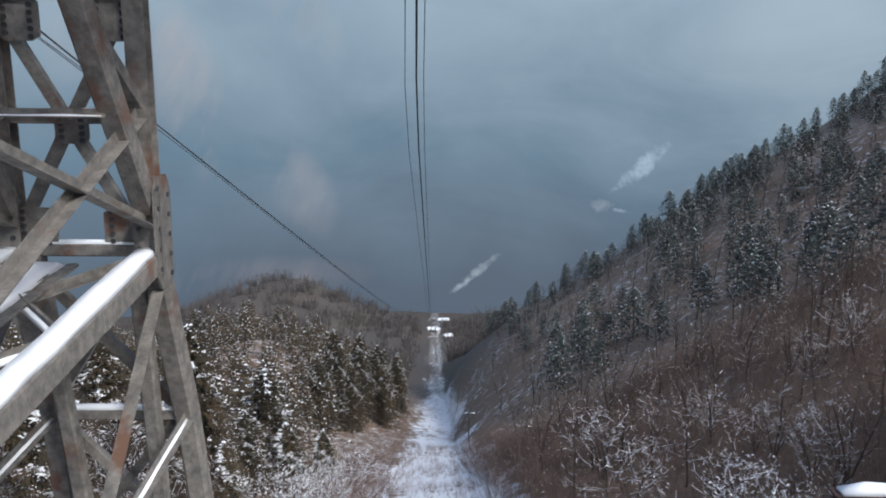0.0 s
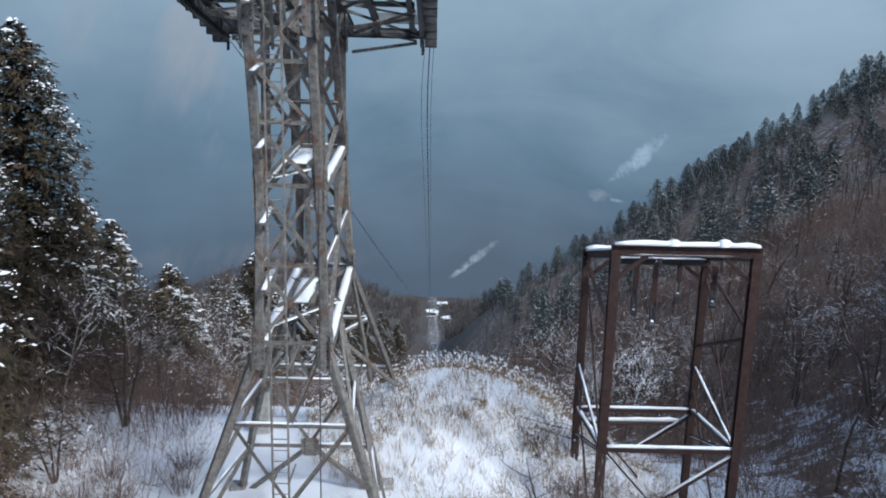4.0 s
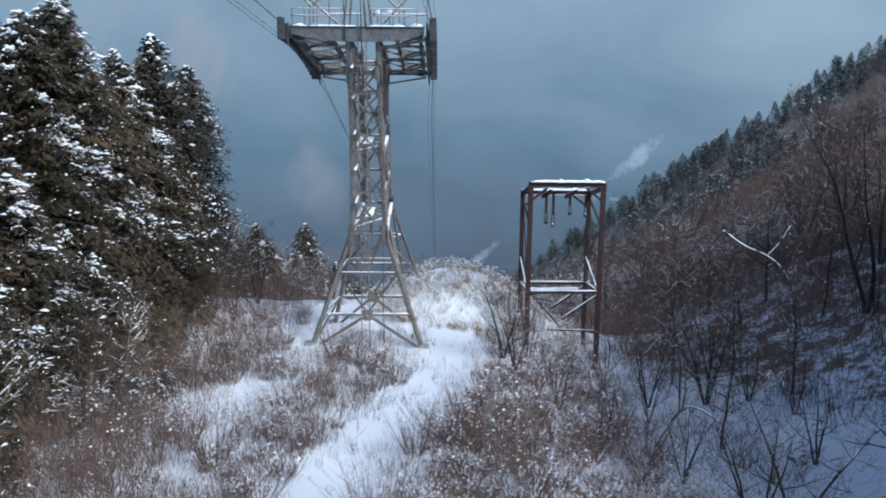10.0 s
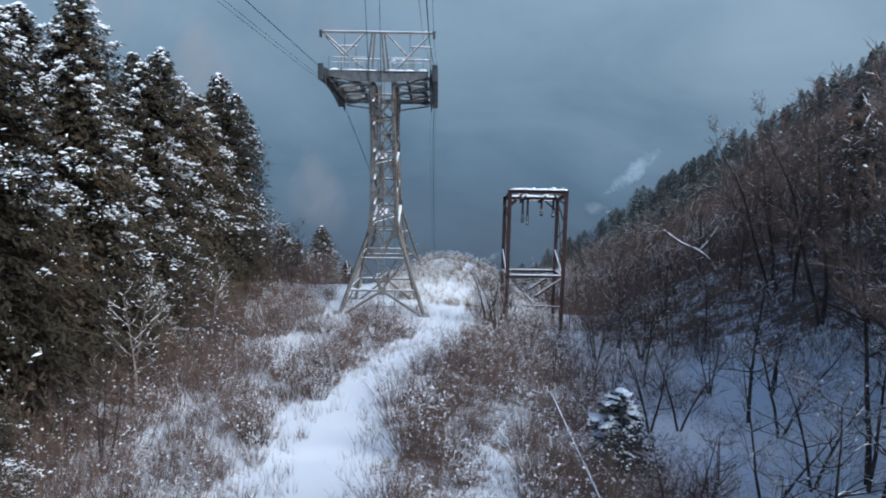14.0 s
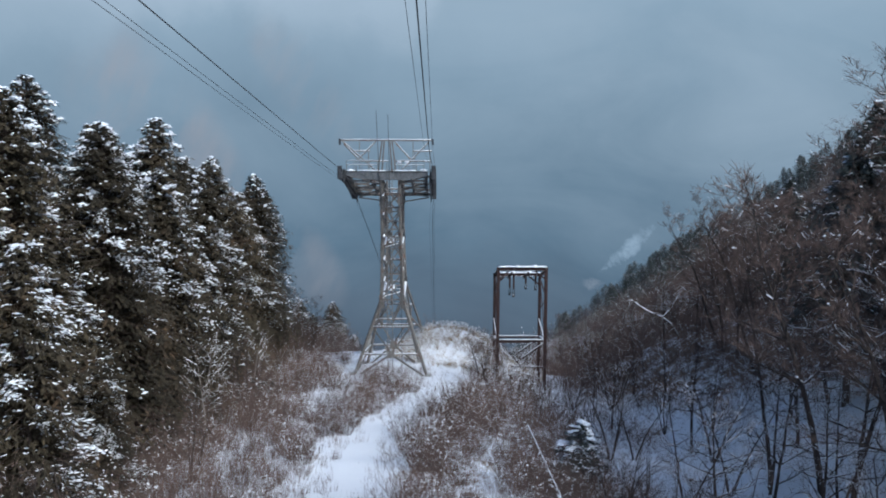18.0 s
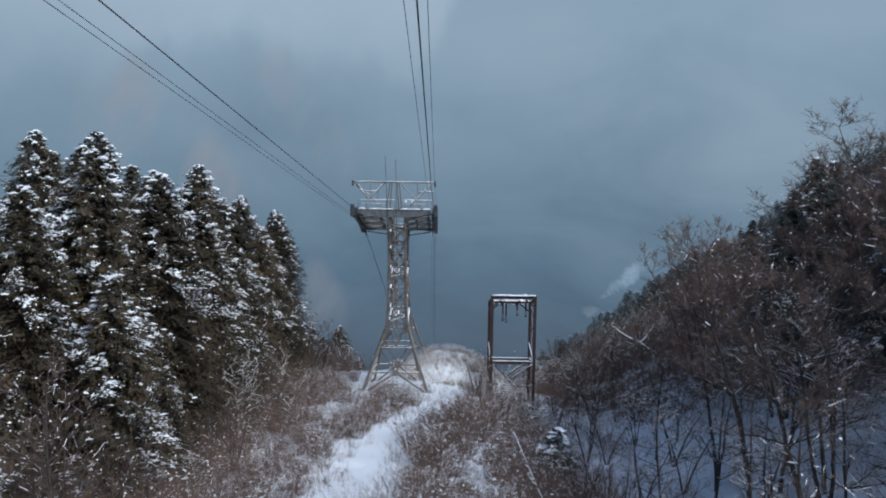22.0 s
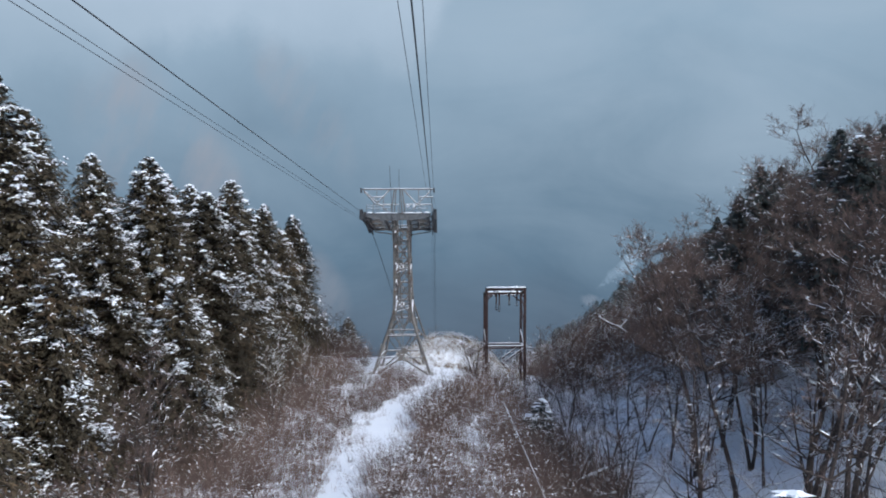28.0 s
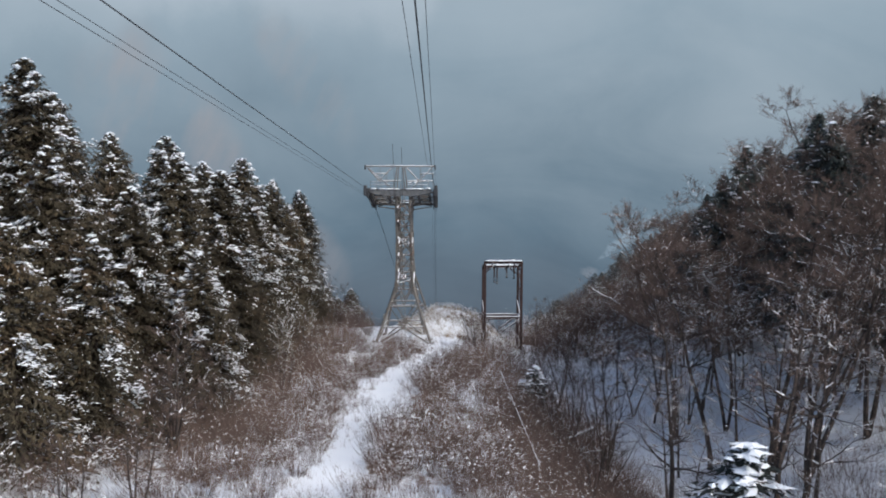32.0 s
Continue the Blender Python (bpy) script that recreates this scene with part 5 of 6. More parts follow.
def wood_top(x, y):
    """Height cap on the right bank's wood, fitted to sightlines from the camera path."""
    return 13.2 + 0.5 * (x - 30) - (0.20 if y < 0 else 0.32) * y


def slope_top(x, y):
    """Sightline-fitted height cap on trees where the slope falls away behind the cedar row."""
    return -3.9 + 0.83 * (-7.5 - x) - 0.22 * (y - 27)


def cedar(x, y, top, kind=None, meshes=None, base=15.0, label=CEDAR_LABEL, width=1.0):
    g = float(ground_z(x, y))
    s = (top - g) / base
    m = meshes or CEDARS
    k = rnd.randrange(len(m)) if kind is None else kind
    return plant("cedar_tree", m[k], TREE, x, y, s, rnd.uniform(0, 6.28), label, "conifer", "cedar stand", wide=s * width)


# the cedar row left of the line: place and top
for x, y, top in ((-13.7, -33, 18.3), (-11.5, -27, 17.2), (-11.2, -20.2, 14.9), (-12.3, -9.2, 14.7), (-11.4, -1.0, 12.9), (-13.0, 13.0, 12.6), (-12.1, -6.0, 15.6), (-13.3, -16.4, 17.9), (-19.2, -41, 23.8), (-11.3, 1.5, 14.2), (-16.8, -24, 19.7), (-17.5, -12, 17.5), (-16.8, 2, 15.5), (-18.5, 8, 13.5), (-21.5, -32, 22.5), (-23.0, -18, 20.0), (-22.0, -4, 18.0), (-14.8, 6.5, 13.5), (-20.5, -48, 23), (-25, -42, 24), (-26, -27, 22), (-27, -8, 19), (-24, 10, 16), (-20, 20, 8), (-27, 22, 11), (-14.2, -37.5, 16.5), (-14.6, -13.0, 16.6), (-13.9, -23.5, 17.0), (-14.6, -3.0, 14.8), (-15.5, -29.5, 18.6), (-13.2, 4.0, 12.6), (-19.5, -36.5, 20.8), (-15.0, -19.5, 16.8), (-16.4, -45.0, 19.0)):
    cedar(x, y, top, width=1.06)
# snow-laden ones nearer the car
for x, y, top in ((-10.2, -38.5, 12.6), (-13.5, -46.5, 14.5), (-12.2, -31.0, 11.5), (-15.3, -51, 15.5), (-9.6, -33.5, 7.5), (-10.6, -14.5, 9.5)):
    cedar(x, y, top, meshes=SNOWY, base=12.0, label=SNOWY_LABEL)
plant("small_fir", SMALL_FIR[0], TREE, 16.0, -56.5, (7.4 - float(ground_z(16, -56.5))) / 5.5, 0.4, "small fir bowed under thick fresh snow", "conifer", "firs", wide=1.5)
plant("small_fir", SMALL_FIR[0], TREE, 11.6, -24.0, 0.60, 2.4, "bush-sized fir buried in snow", "conifer", "firs", wide=0.82)

# firs and bare trees on the bank to the right
for x, y, top in ((26.8, -21.4, 16.8), (30.0, -17.0, 19.0), (32.0, -26, 21.5), (29.0, -35.0, 20.5), (34.5, -10, 19), (33.0, 2, 14), (38, -22, 23), (36.5, -40, 18), (41, -8, 16), (29, -44, 13.5), (40, -32, 19), (44, -20, 19), (44, -2, 16), (39, 6, 13.5), (37, -48, 18), (42, -54, 21), (33, -8, 12.5), (46, 8, 15.5)):
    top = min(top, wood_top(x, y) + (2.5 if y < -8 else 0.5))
    plant("fir_tree", FIRS[rnd.randrange(2)], TREE, x, y, (top - float(ground_z(x, y))) / 12, rnd.uniform(0, 6.28), FIR_LABEL, "conifer", "firs")


def scatter(count, x0, x1, y0, y1, keep, gap, seed):
    r_, out = random.Random(seed), []
    tries = 0
    while len(out) < count and tries < count * 60:
        tries += 1
        x, y = r_.uniform(x0, x1), r_.uniform(y0, y1)
        if keep(x, y) and all((x - a) ** 2 + (y - b) ** 2 > gap * gap for a, b in out):
            out.append((x, y))
    return out


for x, y in scatter(120, 13.5, 46, -66, 46, lambda x, y: x > 14.5 + max(0, y) * 0.1, 2.6, 3):
    s = rnd.uniform(0.75, 1.1) * (1 - 0.38 * float(sm(-28, -8, y)))
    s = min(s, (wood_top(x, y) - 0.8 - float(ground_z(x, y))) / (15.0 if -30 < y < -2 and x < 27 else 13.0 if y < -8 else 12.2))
    if s < 0.25:
        continue
    gully = y < -18 and x < 31
    if y < -25 and x < 20:
        s = min(s, (7.5 - float(ground_z(x, y))) / 11)
    plant("bare_tree", GULLY[rnd.randrange(3)] if gully else BARES[rnd.randrange(5)], BARE, x, y, s, rnd.uniform(0, 6.28), BARE_LABEL, "tree", "bare trees", rnd.uniform(-9, 9))
for x, y in scatter(26, -24, -6.5, -62, 20, lambda x, y: x < -7, 2.4, 4):
    plant("bare_tree", BARES[2 + rnd.randrange(2)], BARE, x, y, rnd.uniform(0.55, 0.85), rnd.uniform(0, 6.28), "slender leafless tree among the cedars' feet", "tree", "bare trees", rnd.uniform(-6, 6))


# tall leafless wood on the right bank: bare trunks below, a dense brown canopy above
CANOPY = [bare_meshes(12, 3.4, 22, 9, 11, 120 + i, snow=sn, multi=mu, thick=0.011, low=0.38, rise=(0.25, 1.1), twig_r=0.008) for i, (sn, mu) in enumerate(((0.02, 1), (0.035, 2), (0.02, 1)))]
FAN = bare_meshes(10, 4.2, 26, 5, 3, 131, snow=0.85, thick=0.013, low=0.42, rise=(0.25, 0.6))
FROSTED = [bare_meshes(4.5, 2.6, 22, 6, 3, 135 + i, snow=0.55, multi=4, thick=0.010, low=0.2) for i in range(2)]
for x, y in scatter(110, 19.5, 54, -50, 30, lambda x, y: x > 22 + 0.22 * (y + 20), 2.2, 61):
    g_ = float(ground_z(x, y))
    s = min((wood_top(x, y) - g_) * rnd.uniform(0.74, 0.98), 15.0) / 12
    if s < 0.3:
        continue
    plant("bare_tree", CANOPY[rnd.randrange(3)], BARE, x, y, s, rnd.uniform(0, 6.28), "tall dark leafless tree with a dense brown crown on snow", "tree", "bare trees", rnd.uniform(-5, 5), wide=s * rnd.uniform(0.9, 1.15))
for x, y, s in ((23.8, -33.5, 0.95), (27.5, -40.0, 0.9), (20.5, -27.0, 0.7)):
    plant("bare_tree", FAN, BARE, x, y, s, rnd.uniform(0, 6.28), "dark leafless tree whose spreading boughs are lined with snow", "tree", "bare trees", 2)
for x, y, top_ in ((50.0, 8.4, 24.6), (53.0, 6.0, 23.5), (30.2, -28.5, 18.5)):
    s = (top_ - float(ground_z(x, y))) / 12
    plant("bare_tree", CANOPY[0], BARE, x, y, s, rnd.uniform(0, 6.28), "tall spreading leafless tree standing above the wood", "tree", "bare trees", 2, wide=s * 1.2)
for x, y in scatter(16, 11.5, 32, 16, 48, lambda x, y: x > 10 + 0.1 * y, 1.9, 62):
    plant("bush", FROSTED[rnd.randrange(2)], BARE, x, y, rnd.uniform(0.65, 1.15), rnd.uniform(0, 6.28), "leafless bush with every branch lined in snow", "shrub", "frosted bushes", rnd.uniform(-6, 6))
for x, y in scatter(18, -9.5, -1.0, 30, 74, lambda x, y: True, 2.4, 64):
    plant("bush", FROSTED[rnd.randrange(2)], BARE, x, y, rnd.uniform(0.6, 1.0), rnd.uniform(0, 6.28), "leafless bush with every branch lined in snow", "shrub", "frosted bushes", rnd.uniform(-6, 6))
for x, y in ((7.4, -1.8), (7.9, -3.0), (8.6, -1.2), (10.1, -2.0), (11.6, -3.2), (13.0, -1.0), (14.6, -3.8), (16.2, -1.6), (17.5, -5.0), (12.2, -7.0), (15.0, -9.0), (18.8, -0.6), (10.8, -11.0), (13.4, -14.0), (9.0, 0.4), (11.2, -0.4), (12.4, -4.6), (14.0, -6.4), (16.0, -4.6), (17.8, -2.8), (19.6, -4.0), (20.4, -7.4), (18.0, -8.8), (16.2, -12.2), (19.4, -12.0), (11.6, -17.0), (14.4, -18.4), (9.6, -7.2)):
    plant("bush", FROSTED[rnd.randrange(2)] if rnd.random() < 0.4 else BARES[2 + rnd.randrange(2)], BARE, x, y, rnd.uniform(0.38, 0.62), rnd.uniform(0, 6.28), "dark many-stemmed bush with snow along its branches", "shrub", "frosted bushes", rnd.uniform(-6, 6))
for x, y in scatter(34, -17, -6.5, -59, -50, lambda x, y: True, 0.9, 63):
    plant("thicket", THICKETS_TALL[rnd.randrange(2)], SHRUB, x, y, rnd.uniform(0.6, 1.1), rnd.uniform(0, 6.28), "spray of thin upright brown stems in open snow", "shrub", "thickets")
for x, y, s in ((11.2, -40.5, 0.55), (12.4, -36.5, 0.6), (10.6, -44.0, 0.5), (13.2, -42.0, 0.62), (11.6, -33.0, 0.55), (13.6, -30.0, 0.6), (12.0, -47.0, 0.55), (10.2, -37.5, 0.45), (14.4, -38.5, 0.65)):
    plant("bare_tree", BARES[2 + rnd.randrange(2)], BARE, x, y, s, rnd.uniform(0, 6.28), "dark many-stemmed tree in the shaded gully", "tree", "bare trees", rnd.uniform(-8, 8))
EVERGREEN = conifer_meshes("evergreen_bush", 1.9, 1.25, 90, 16, 0.22, 145, bare=0.02, droop=-0.2, spray_w=0.05, needles=NEEDLES_BLUE, shape=0.35, flake=0.7, fine=0.4)
for x, y, s in ((-8.2, -12.8, 1.0), (-9.4, -14.5, 0.8), (-7.6, -10.2, 0.7), (-10.2, -19.0, 1.1), (11.2, -25.5, 1.0), (10.4, -26.8, 0.75), (-6.6, -3.5, 0.6), (12.5, -30.5, 0.8)):
    plant("evergreen_bush", EVERGREEN, TREE, x, y, s, rnd.uniform(0, 6.28), "round dark evergreen bush sprinkled with snow", "shrub", "evergreen bushes")
PALE_BARK = mat("pale_grey_bark", (0.20, 0.17, 0.15), (0.36, 0.32, 0.28), 8, 0.9, 0, 0.4)
PALE = bare_meshes(6.5, 2.2, 14, 5, 4, 147, bark=PALE_BARK, snow=0.3, thick=0.010, low=0.3)
for x, y, s in ((-9.2, 13.5, 0.95), (-10.5, 10.0, 0.85), (-8.6, -12.0, 0.8), (-9.6, -20.5, 0.9), (-8.4, -23.5, 0.8), (-10.8, -3.0, 0.8)):
    plant("bare_tree", PALE, BARE, x, y, s, rnd.uniform(0, 6.28), "slender pale-barked leafless tree before the cedars", "tree", "bare trees", rnd.uniform(-8, 8))
# dark cedars that edge the clearing below, and white ones above them
for x, y, h_ in ((-4.5, 176, 15), (-8, 168, 16), (-11, 158, 15), (-14, 148, 16), (-7.5, 182, 14), (-12.5, 172, 16), (-17, 162, 16), (-6.0, 160, 13), (-11, 140, 13), (-15.5, 132, 14)):
    cedar(x, y, float(ground_z(x, y)) + h_, kind=2, label="dark cedar on the edge of the cleared line below")
for x, y, h_ in ((-6.5, 52, 6.5), (-8.5, 60, 7.5), (-5.8, 66, 5.5), (-10, 46, 7), (-7.2, 38, 5.5), (-11.5, 27, 11.5), (-14.5, 26, 11.5), (-17, 28, 12), (-9.5, 23, 9.5), (-20, 30, 12), (-23, 27, 12)):
    if y < 35:
        h_ = max(3.0, min(h_, slope_top(x, y) - float(ground_z(x, y))))
    cedar(x, y, float(ground_z(x, y)) + h_, meshes=SNOWY, base=12.0, label=SNOWY_LABEL, width=1.15)


def thicket_ok(x, y):
    if -3.6 < x < 4.2 and -2.5 < y < 9.5:
        return False
    w = float(path_half(y)) + 0.2
    if y < -50 and x < 5:
        return random.Random(int(x * 100 + y * 7)).random() < 0.10
    return abs(x - path_x(y)) > w


side_brush = []
for x, y in scatter(400, -10, 13.5, -54, 6, lambda x, y: thicket_ok(x, y) and (x > -3 or y < -16 or float(rumple(x, y, 6)) > 0.15), 0.78, 6):
    s = rnd.uniform(0.55, 1.05) * (1.12 if x > path_x(y) else 1.0)
    if -5.5 < x < 8.0:
        plant("thicket", THICKETS[rnd.randrange(4)], SHRUB, x, y, s, rnd.uniform(0, 6.28), THICKET_LABEL, "shrub", "thickets")
    else:
        side_brush.append((x, y, s, rnd.uniform(0, 6.28), s))


for x, y in scatter(16, -30, -8, 20, 60, lambda x, y: True, 4.5, 51):
    g_ = float(ground_z(x, y))
    h_ = min(rnd.uniform(7, 11), slope_top(x, y) - g_)
    if h_ > 2.5:
        cedar(x, y, g_ + h_, meshes=SNOWY if rnd.random() < 0.6 else CEDARS, base=12.0 if rnd.random() < 0.5 else 15.0, label=SNOWY_LABEL, width=1.2)
for x, y in scatter(44, -24, -5.5, 10, 60, lambda x, y: True, 2.0, 52):
    g_ = float(ground_z(x, y))
    s = min(rnd.uniform(0.55, 0.85), (slope_top(x, y) + 0.6 - g_) / 9)
    if s > 0.2:
        plant("bare_tree", BARES[rnd.choice((1, 2, 3))], BARE, x, y, s, rnd.uniform(0, 6.28), BARE_LABEL, "tree", "bare trees", rnd.uniform(-6, 6), wide=max(s, 0.45))
for x, y in scatter(30, 10.5, 44, 18, 66, lambda x, y: x > 11 + 0.05 * y, 2.6, 53):
    plant("bare_tree", BARES[rnd.choice((1, 3, 2))], BARE, x, y, rnd.uniform(0.4, 0.62), rnd.uniform(0, 6.28), "pale leafless bush frosted with snow", "tree", "bare trees", rnd.uniform(-8, 8))
for x, y, s, tl in ((-9.5, -46.0, 0.8, 12), (-8.0, -41.5, 0.62, 8), (-7.2, -30.0, 0.6, -6), (14.8, -51.0, 0.95, 6), (18.5, -54.5, 1.1, -5), (21.5, -50.0, 1.15, 4), (24.5, -56.0, 1.1, -4), (13.2, -44.0, 0.8, -12), (26.5, -52.0, 1.2, 5), (22.5, -44.5, 1.1, 3)):
    plant("bare_tree", BARES[rnd.choice((0, 2, 3, 4))], BARE, x, y, s, rnd.uniform(0, 6.28), BARE_LABEL, "tree", "bare trees", tl)


def join_copies(name, patterns, places, label, category):
    """Far plants, too many to tell apart, joined into one sheet of growth."""
    mats = []
    for me_list in patterns:
        for m in me_list:
            if m.materials[0] not in mats:
                mats.append(m.materials[0])
    cache = []
    for me_list in patterns:
        entry = []
        for m in me_list:
            v = np.empty(len(m.vertices) * 3)
            m.vertices.foreach_get("co", v)
            corners = np.empty(len(m.loops), dtype=np.int32)
            m.loops.foreach_get("vertex_index", corners)
            starts = np.empty(len(m.polygons), dtype=np.int32)
            m.polygons.foreach_get("loop_start", starts)
            entry.append((v.reshape(-1, 3), corners, starts, mats.index(m.materials[0])))
        cache.append(entry)
    V, L, S, M, base, first = [], [], [], [], 0, 0
    heights = ground_z(np.array([p[0] for p in places]), np.array([p[1] for p in places]))
    for k, (x, y, s, turn, w) in enumerate(places):
        ca, sa = math.cos(turn), math.sin(turn)
        for v, corners, starts, mi in cache[k % len(cache)]:
            V.append(np.stack([(v[:, 0] * ca - v[:, 1] * sa) * w + x, (v[:, 0] * sa + v[:, 1] * ca) * w + y, v[:, 2] * s + heights[k]], 1))
            L.append(corners + base)
            S.append(starts + first)
            M.append(np.full(len(starts), mi, dtype=np.int32))
            base += len(v)
            first += len(corners)
    V, L, S, M = np.concatenate(V), np.concatenate(L), np.concatenate(S), np.concatenate(M)
    me_ = bpy.data.meshes.new(name)
    me_.vertices.add(len(V))
    me_.vertices.foreach_set("co", V.astype(np.float32).ravel())
    me_.loops.add(len(L))
    me_.loops.foreach_set("vertex_index", L)
    me_.polygons.add(len(S))
    me_.polygons.foreach_set("loop_start", S)
    for m in mats:
        me_.materials.append(m)
    me_.polygons.foreach_set("material_index", M)
    me_.polygons.foreach_set("use_smooth", np.zeros(len(S), dtype=bool))
    me_.update(calc_edges=True)
    return tagged(new(name, me_), label, category, kind="stuff")


# brush that nobody could count, under and between the trees
def brush_mesh(height, radius, stems, seed, specks=0.016, sides=4, thick=1.0):
    """A dense haze of fine upright twigs."""
    r_ = random.Random(seed)
    wv, wf, sv, sf = [], [], [], []
    for i in range(stems):
        az, rr = r_.uniform(0, 6.28), radius * math.sqrt(r_.random())
        p = np.array((math.cos(az) * rr * 0.8, math.sin(az) * rr * 0.8, -0.2))
        h_ = height * r_.uniform(0.45, 1.1)
        d = np.array((math.cos(az) * rr / radius * 0.3 + r_.gauss(0, 0.15), math.sin(az) * rr / radius * 0.3 + r_.gauss(0, 0.15), 1.0)) * h_
        spike(wv, wf, p, p + d, 0.014 * thick)
        for _ in range(sides):
            e = p + d * r_.uniform(0.35, 0.95)
            side = np.array((r_.gauss(0, 0.55), r_.gauss(0, 0.55), r_.uniform(0.3, 1.0))) * h_ * r_.uniform(0.12, 0.28)
            spike(wv, wf, e, e + side, 0.009 * thick)
            if r_.random() < specks:
                k_ = r_.uniform(0.4, 1.2)
                lump(sv, sf, e + side, 0.06 * k_, 0.045 * k_, 0.04 * k_, r_)
    return (mesh_of("brushwood", wv, wf, TWIG), mesh_of("snow", sv, sf, SNOW))


BRUSH = [brush_mesh(2.8, 1.6, 44, 200 + i) for i in range(4)]
spots = [(x, y, rnd.uniform(0.6, 1.2), rnd.uniform(0, 6.28), rnd.uniform(0.9, 1.4)) for x, y in scatter(700, 11, 48, -24, 80, lambda x, y: x > 14.5 + 0.55 * max(0.0, 4 - y) - 0.3 * max(0.0, min(y - 18, 10)) and x < 36 + 0.2 * y, 0.9, 8)]
spots += [(x, y, rnd.uniform(0.3, 0.6), rnd.uniform(0, 6.28), rnd.uniform(0.8, 1.3)) for x, y in scatter(75, 10, 44, -62, 6, lambda x, y: x < 14.5 or y > -16, 1.2, 18)]
spots += [(x, y, rnd.uniform(0.35, 0.75), rnd.uniform(0, 6.28), rnd.uniform(0.7, 1.0)) for x, y in scatter(60, 9.4, 15, -52, -30, lambda x, y: True, 0.9, 19)]
spots += [(x, y, rnd.uniform(0.45, 0.9), rnd.uniform(0, 6.28), rnd.uniform(0.8, 1.2)) for x, y in scatter(60, 8.5, 15.5, -66, -46, lambda x, y: (x - 16) ** 2 + (y + 56.5) ** 2 > 5 and (x - 11.5) ** 2 + (y + 26) ** 2 > 8, 1.1, 20)]
spots += [(x, y, rnd.uniform(0.7, 1.35), rnd.uniform(0, 6.28), rnd.uniform(0.9, 1.4)) for x, y in scatter(270, -20, -5.5, -50, 34, lambda x, y: x < path_x(y) - 5.2 - 1.2 * float(rumple(x, y, 9)) - 2.0 * float(sm(-22, -8, y)), 0.85, 9)]
spots += [(x, y, rnd.uniform(0.25, 0.6), rnd.uniform(0, 6.28), rnd.uniform(0.5, 0.8)) for x, y in scatter(240, -9, 13, -56, 12, thicket_ok, 0.7, 10)]
spots += [(x, y, rnd.uniform(0.55, 1.05), rnd.uniform(0, 6.28), rnd.uniform(0.8, 1.2)) for x, y in scatter(110, 8.0, 13.8, -62, -26, lambda x, y: (x - 16) ** 2 + (y + 56.5) ** 2 > 5 and (x - 11.5) ** 2 + (y + 26) ** 2 > 8, 0.9, 21)]
spots += [(x, y, rnd.uniform(0.5, 0.95), rnd.uniform(0, 6.28), rnd.uniform(0.8, 1.2)) for x, y in scatter(60, 15.5, 28, -66, -48, lambda x, y: (x - 16) ** 2 + (y + 56.5) ** 2 > 6, 1.3, 26)]
spots += [(x, y, rnd.uniform(0.4, 0.8), rnd.uniform(0, 6.28), rnd.uniform(0.9, 1.3)) for x, y in scatter(230, -12, -0.5, 24, 95, lambda x, y: x < 0.4 - 0.02 * y + 1.6 * float(rumple(x, y, 6)), 1.1, 24)]
spots += [(x, y, rnd.uniform(0.4, 0.8), rnd.uniform(0, 6.28), rnd.uniform(0.9, 1.3)) for x, y in scatter(150, 7.5, 14, 24, 110, lambda x, y: x > 9.0 + 1.6 * float(rumple(x, y, 6)), 1.1, 25)]
join_copies("thicket_brush", THICKETS, side_brush, "red-brown leafless brush holding tufts of snow beside the strip", "undergrowth")
join_copies("undergrowth", BRUSH, spots, "tangle of red-brown twigs holding flecks of snow", "undergrowth")

# woods on the lower slopes
LOD_FIR = [conifer_meshes("far_fir", 9, 3.3, 84, 7, 0.55, 300 + i, bare=0.08, droop=0.3, spray_w=0.30, needles=NEEDLES_BLUE, lod=True, flake=0.62, shape=0.72) for i in range(4)]
LOD_CEDAR = [conifer_meshes("far_cedar", 11, 3.0, 60, 5, 0.55, 320 + i, bare=0.05, droop=0.4, spray_w=0.36, lod=True, flake=0.8, shape=0.75) for i in range(4)]
LOD_BARE = [bare_meshes(8, 3.0, 8, 3, 2, 340 + i, snow=0.08, thick=0.016, twig_r=0.035, twig_mat=BARK_GREY) for i in range(4)]


def far_spots(count, x0, x1, y0, y1, keep, gap, seed, lo, hi):
    out = []
    for x, y in scatter(count, x0, x1, y0, y1, keep, gap, seed):
        s = rnd.uniform(lo, hi)
        out.append((x, y, s, rnd.uniform(0, 6.28), s * rnd.uniform(0.9, 1.2)))
    return out


join_copies("fir_wood", LOD_FIR, far_spots(480, 22, 230, 66, 300, lambda x, y: x > (30 if y < 110 else 12) + 0.03 * y and float(rumple(x, y, 60)) > -0.2 - 0.7 * float(sm(60, 120, x)), 3.8, 31, 0.55, 1.0), "dark fir wood dusted with snow on the far spur", "woods")
join_copies("bare_wood", LOD_BARE, far_spots(560, 12, 100, 40, 250, lambda x, y: x > 10 + 0.04 * y, 3.0, 32, 0.5, 0.8), "brown leafless wood on the slope below", "woods")
join_copies("cedar_wood", LOD_CEDAR, far_spots(520, -110, -6, 58, 290, lambda x, y: x < -5 - 0.05 * y + (14 if y > 150 else 0), 3.5, 33, 0.65, 1.05), "sunlit cedar wood powdered with snow below the ridge", "woods")


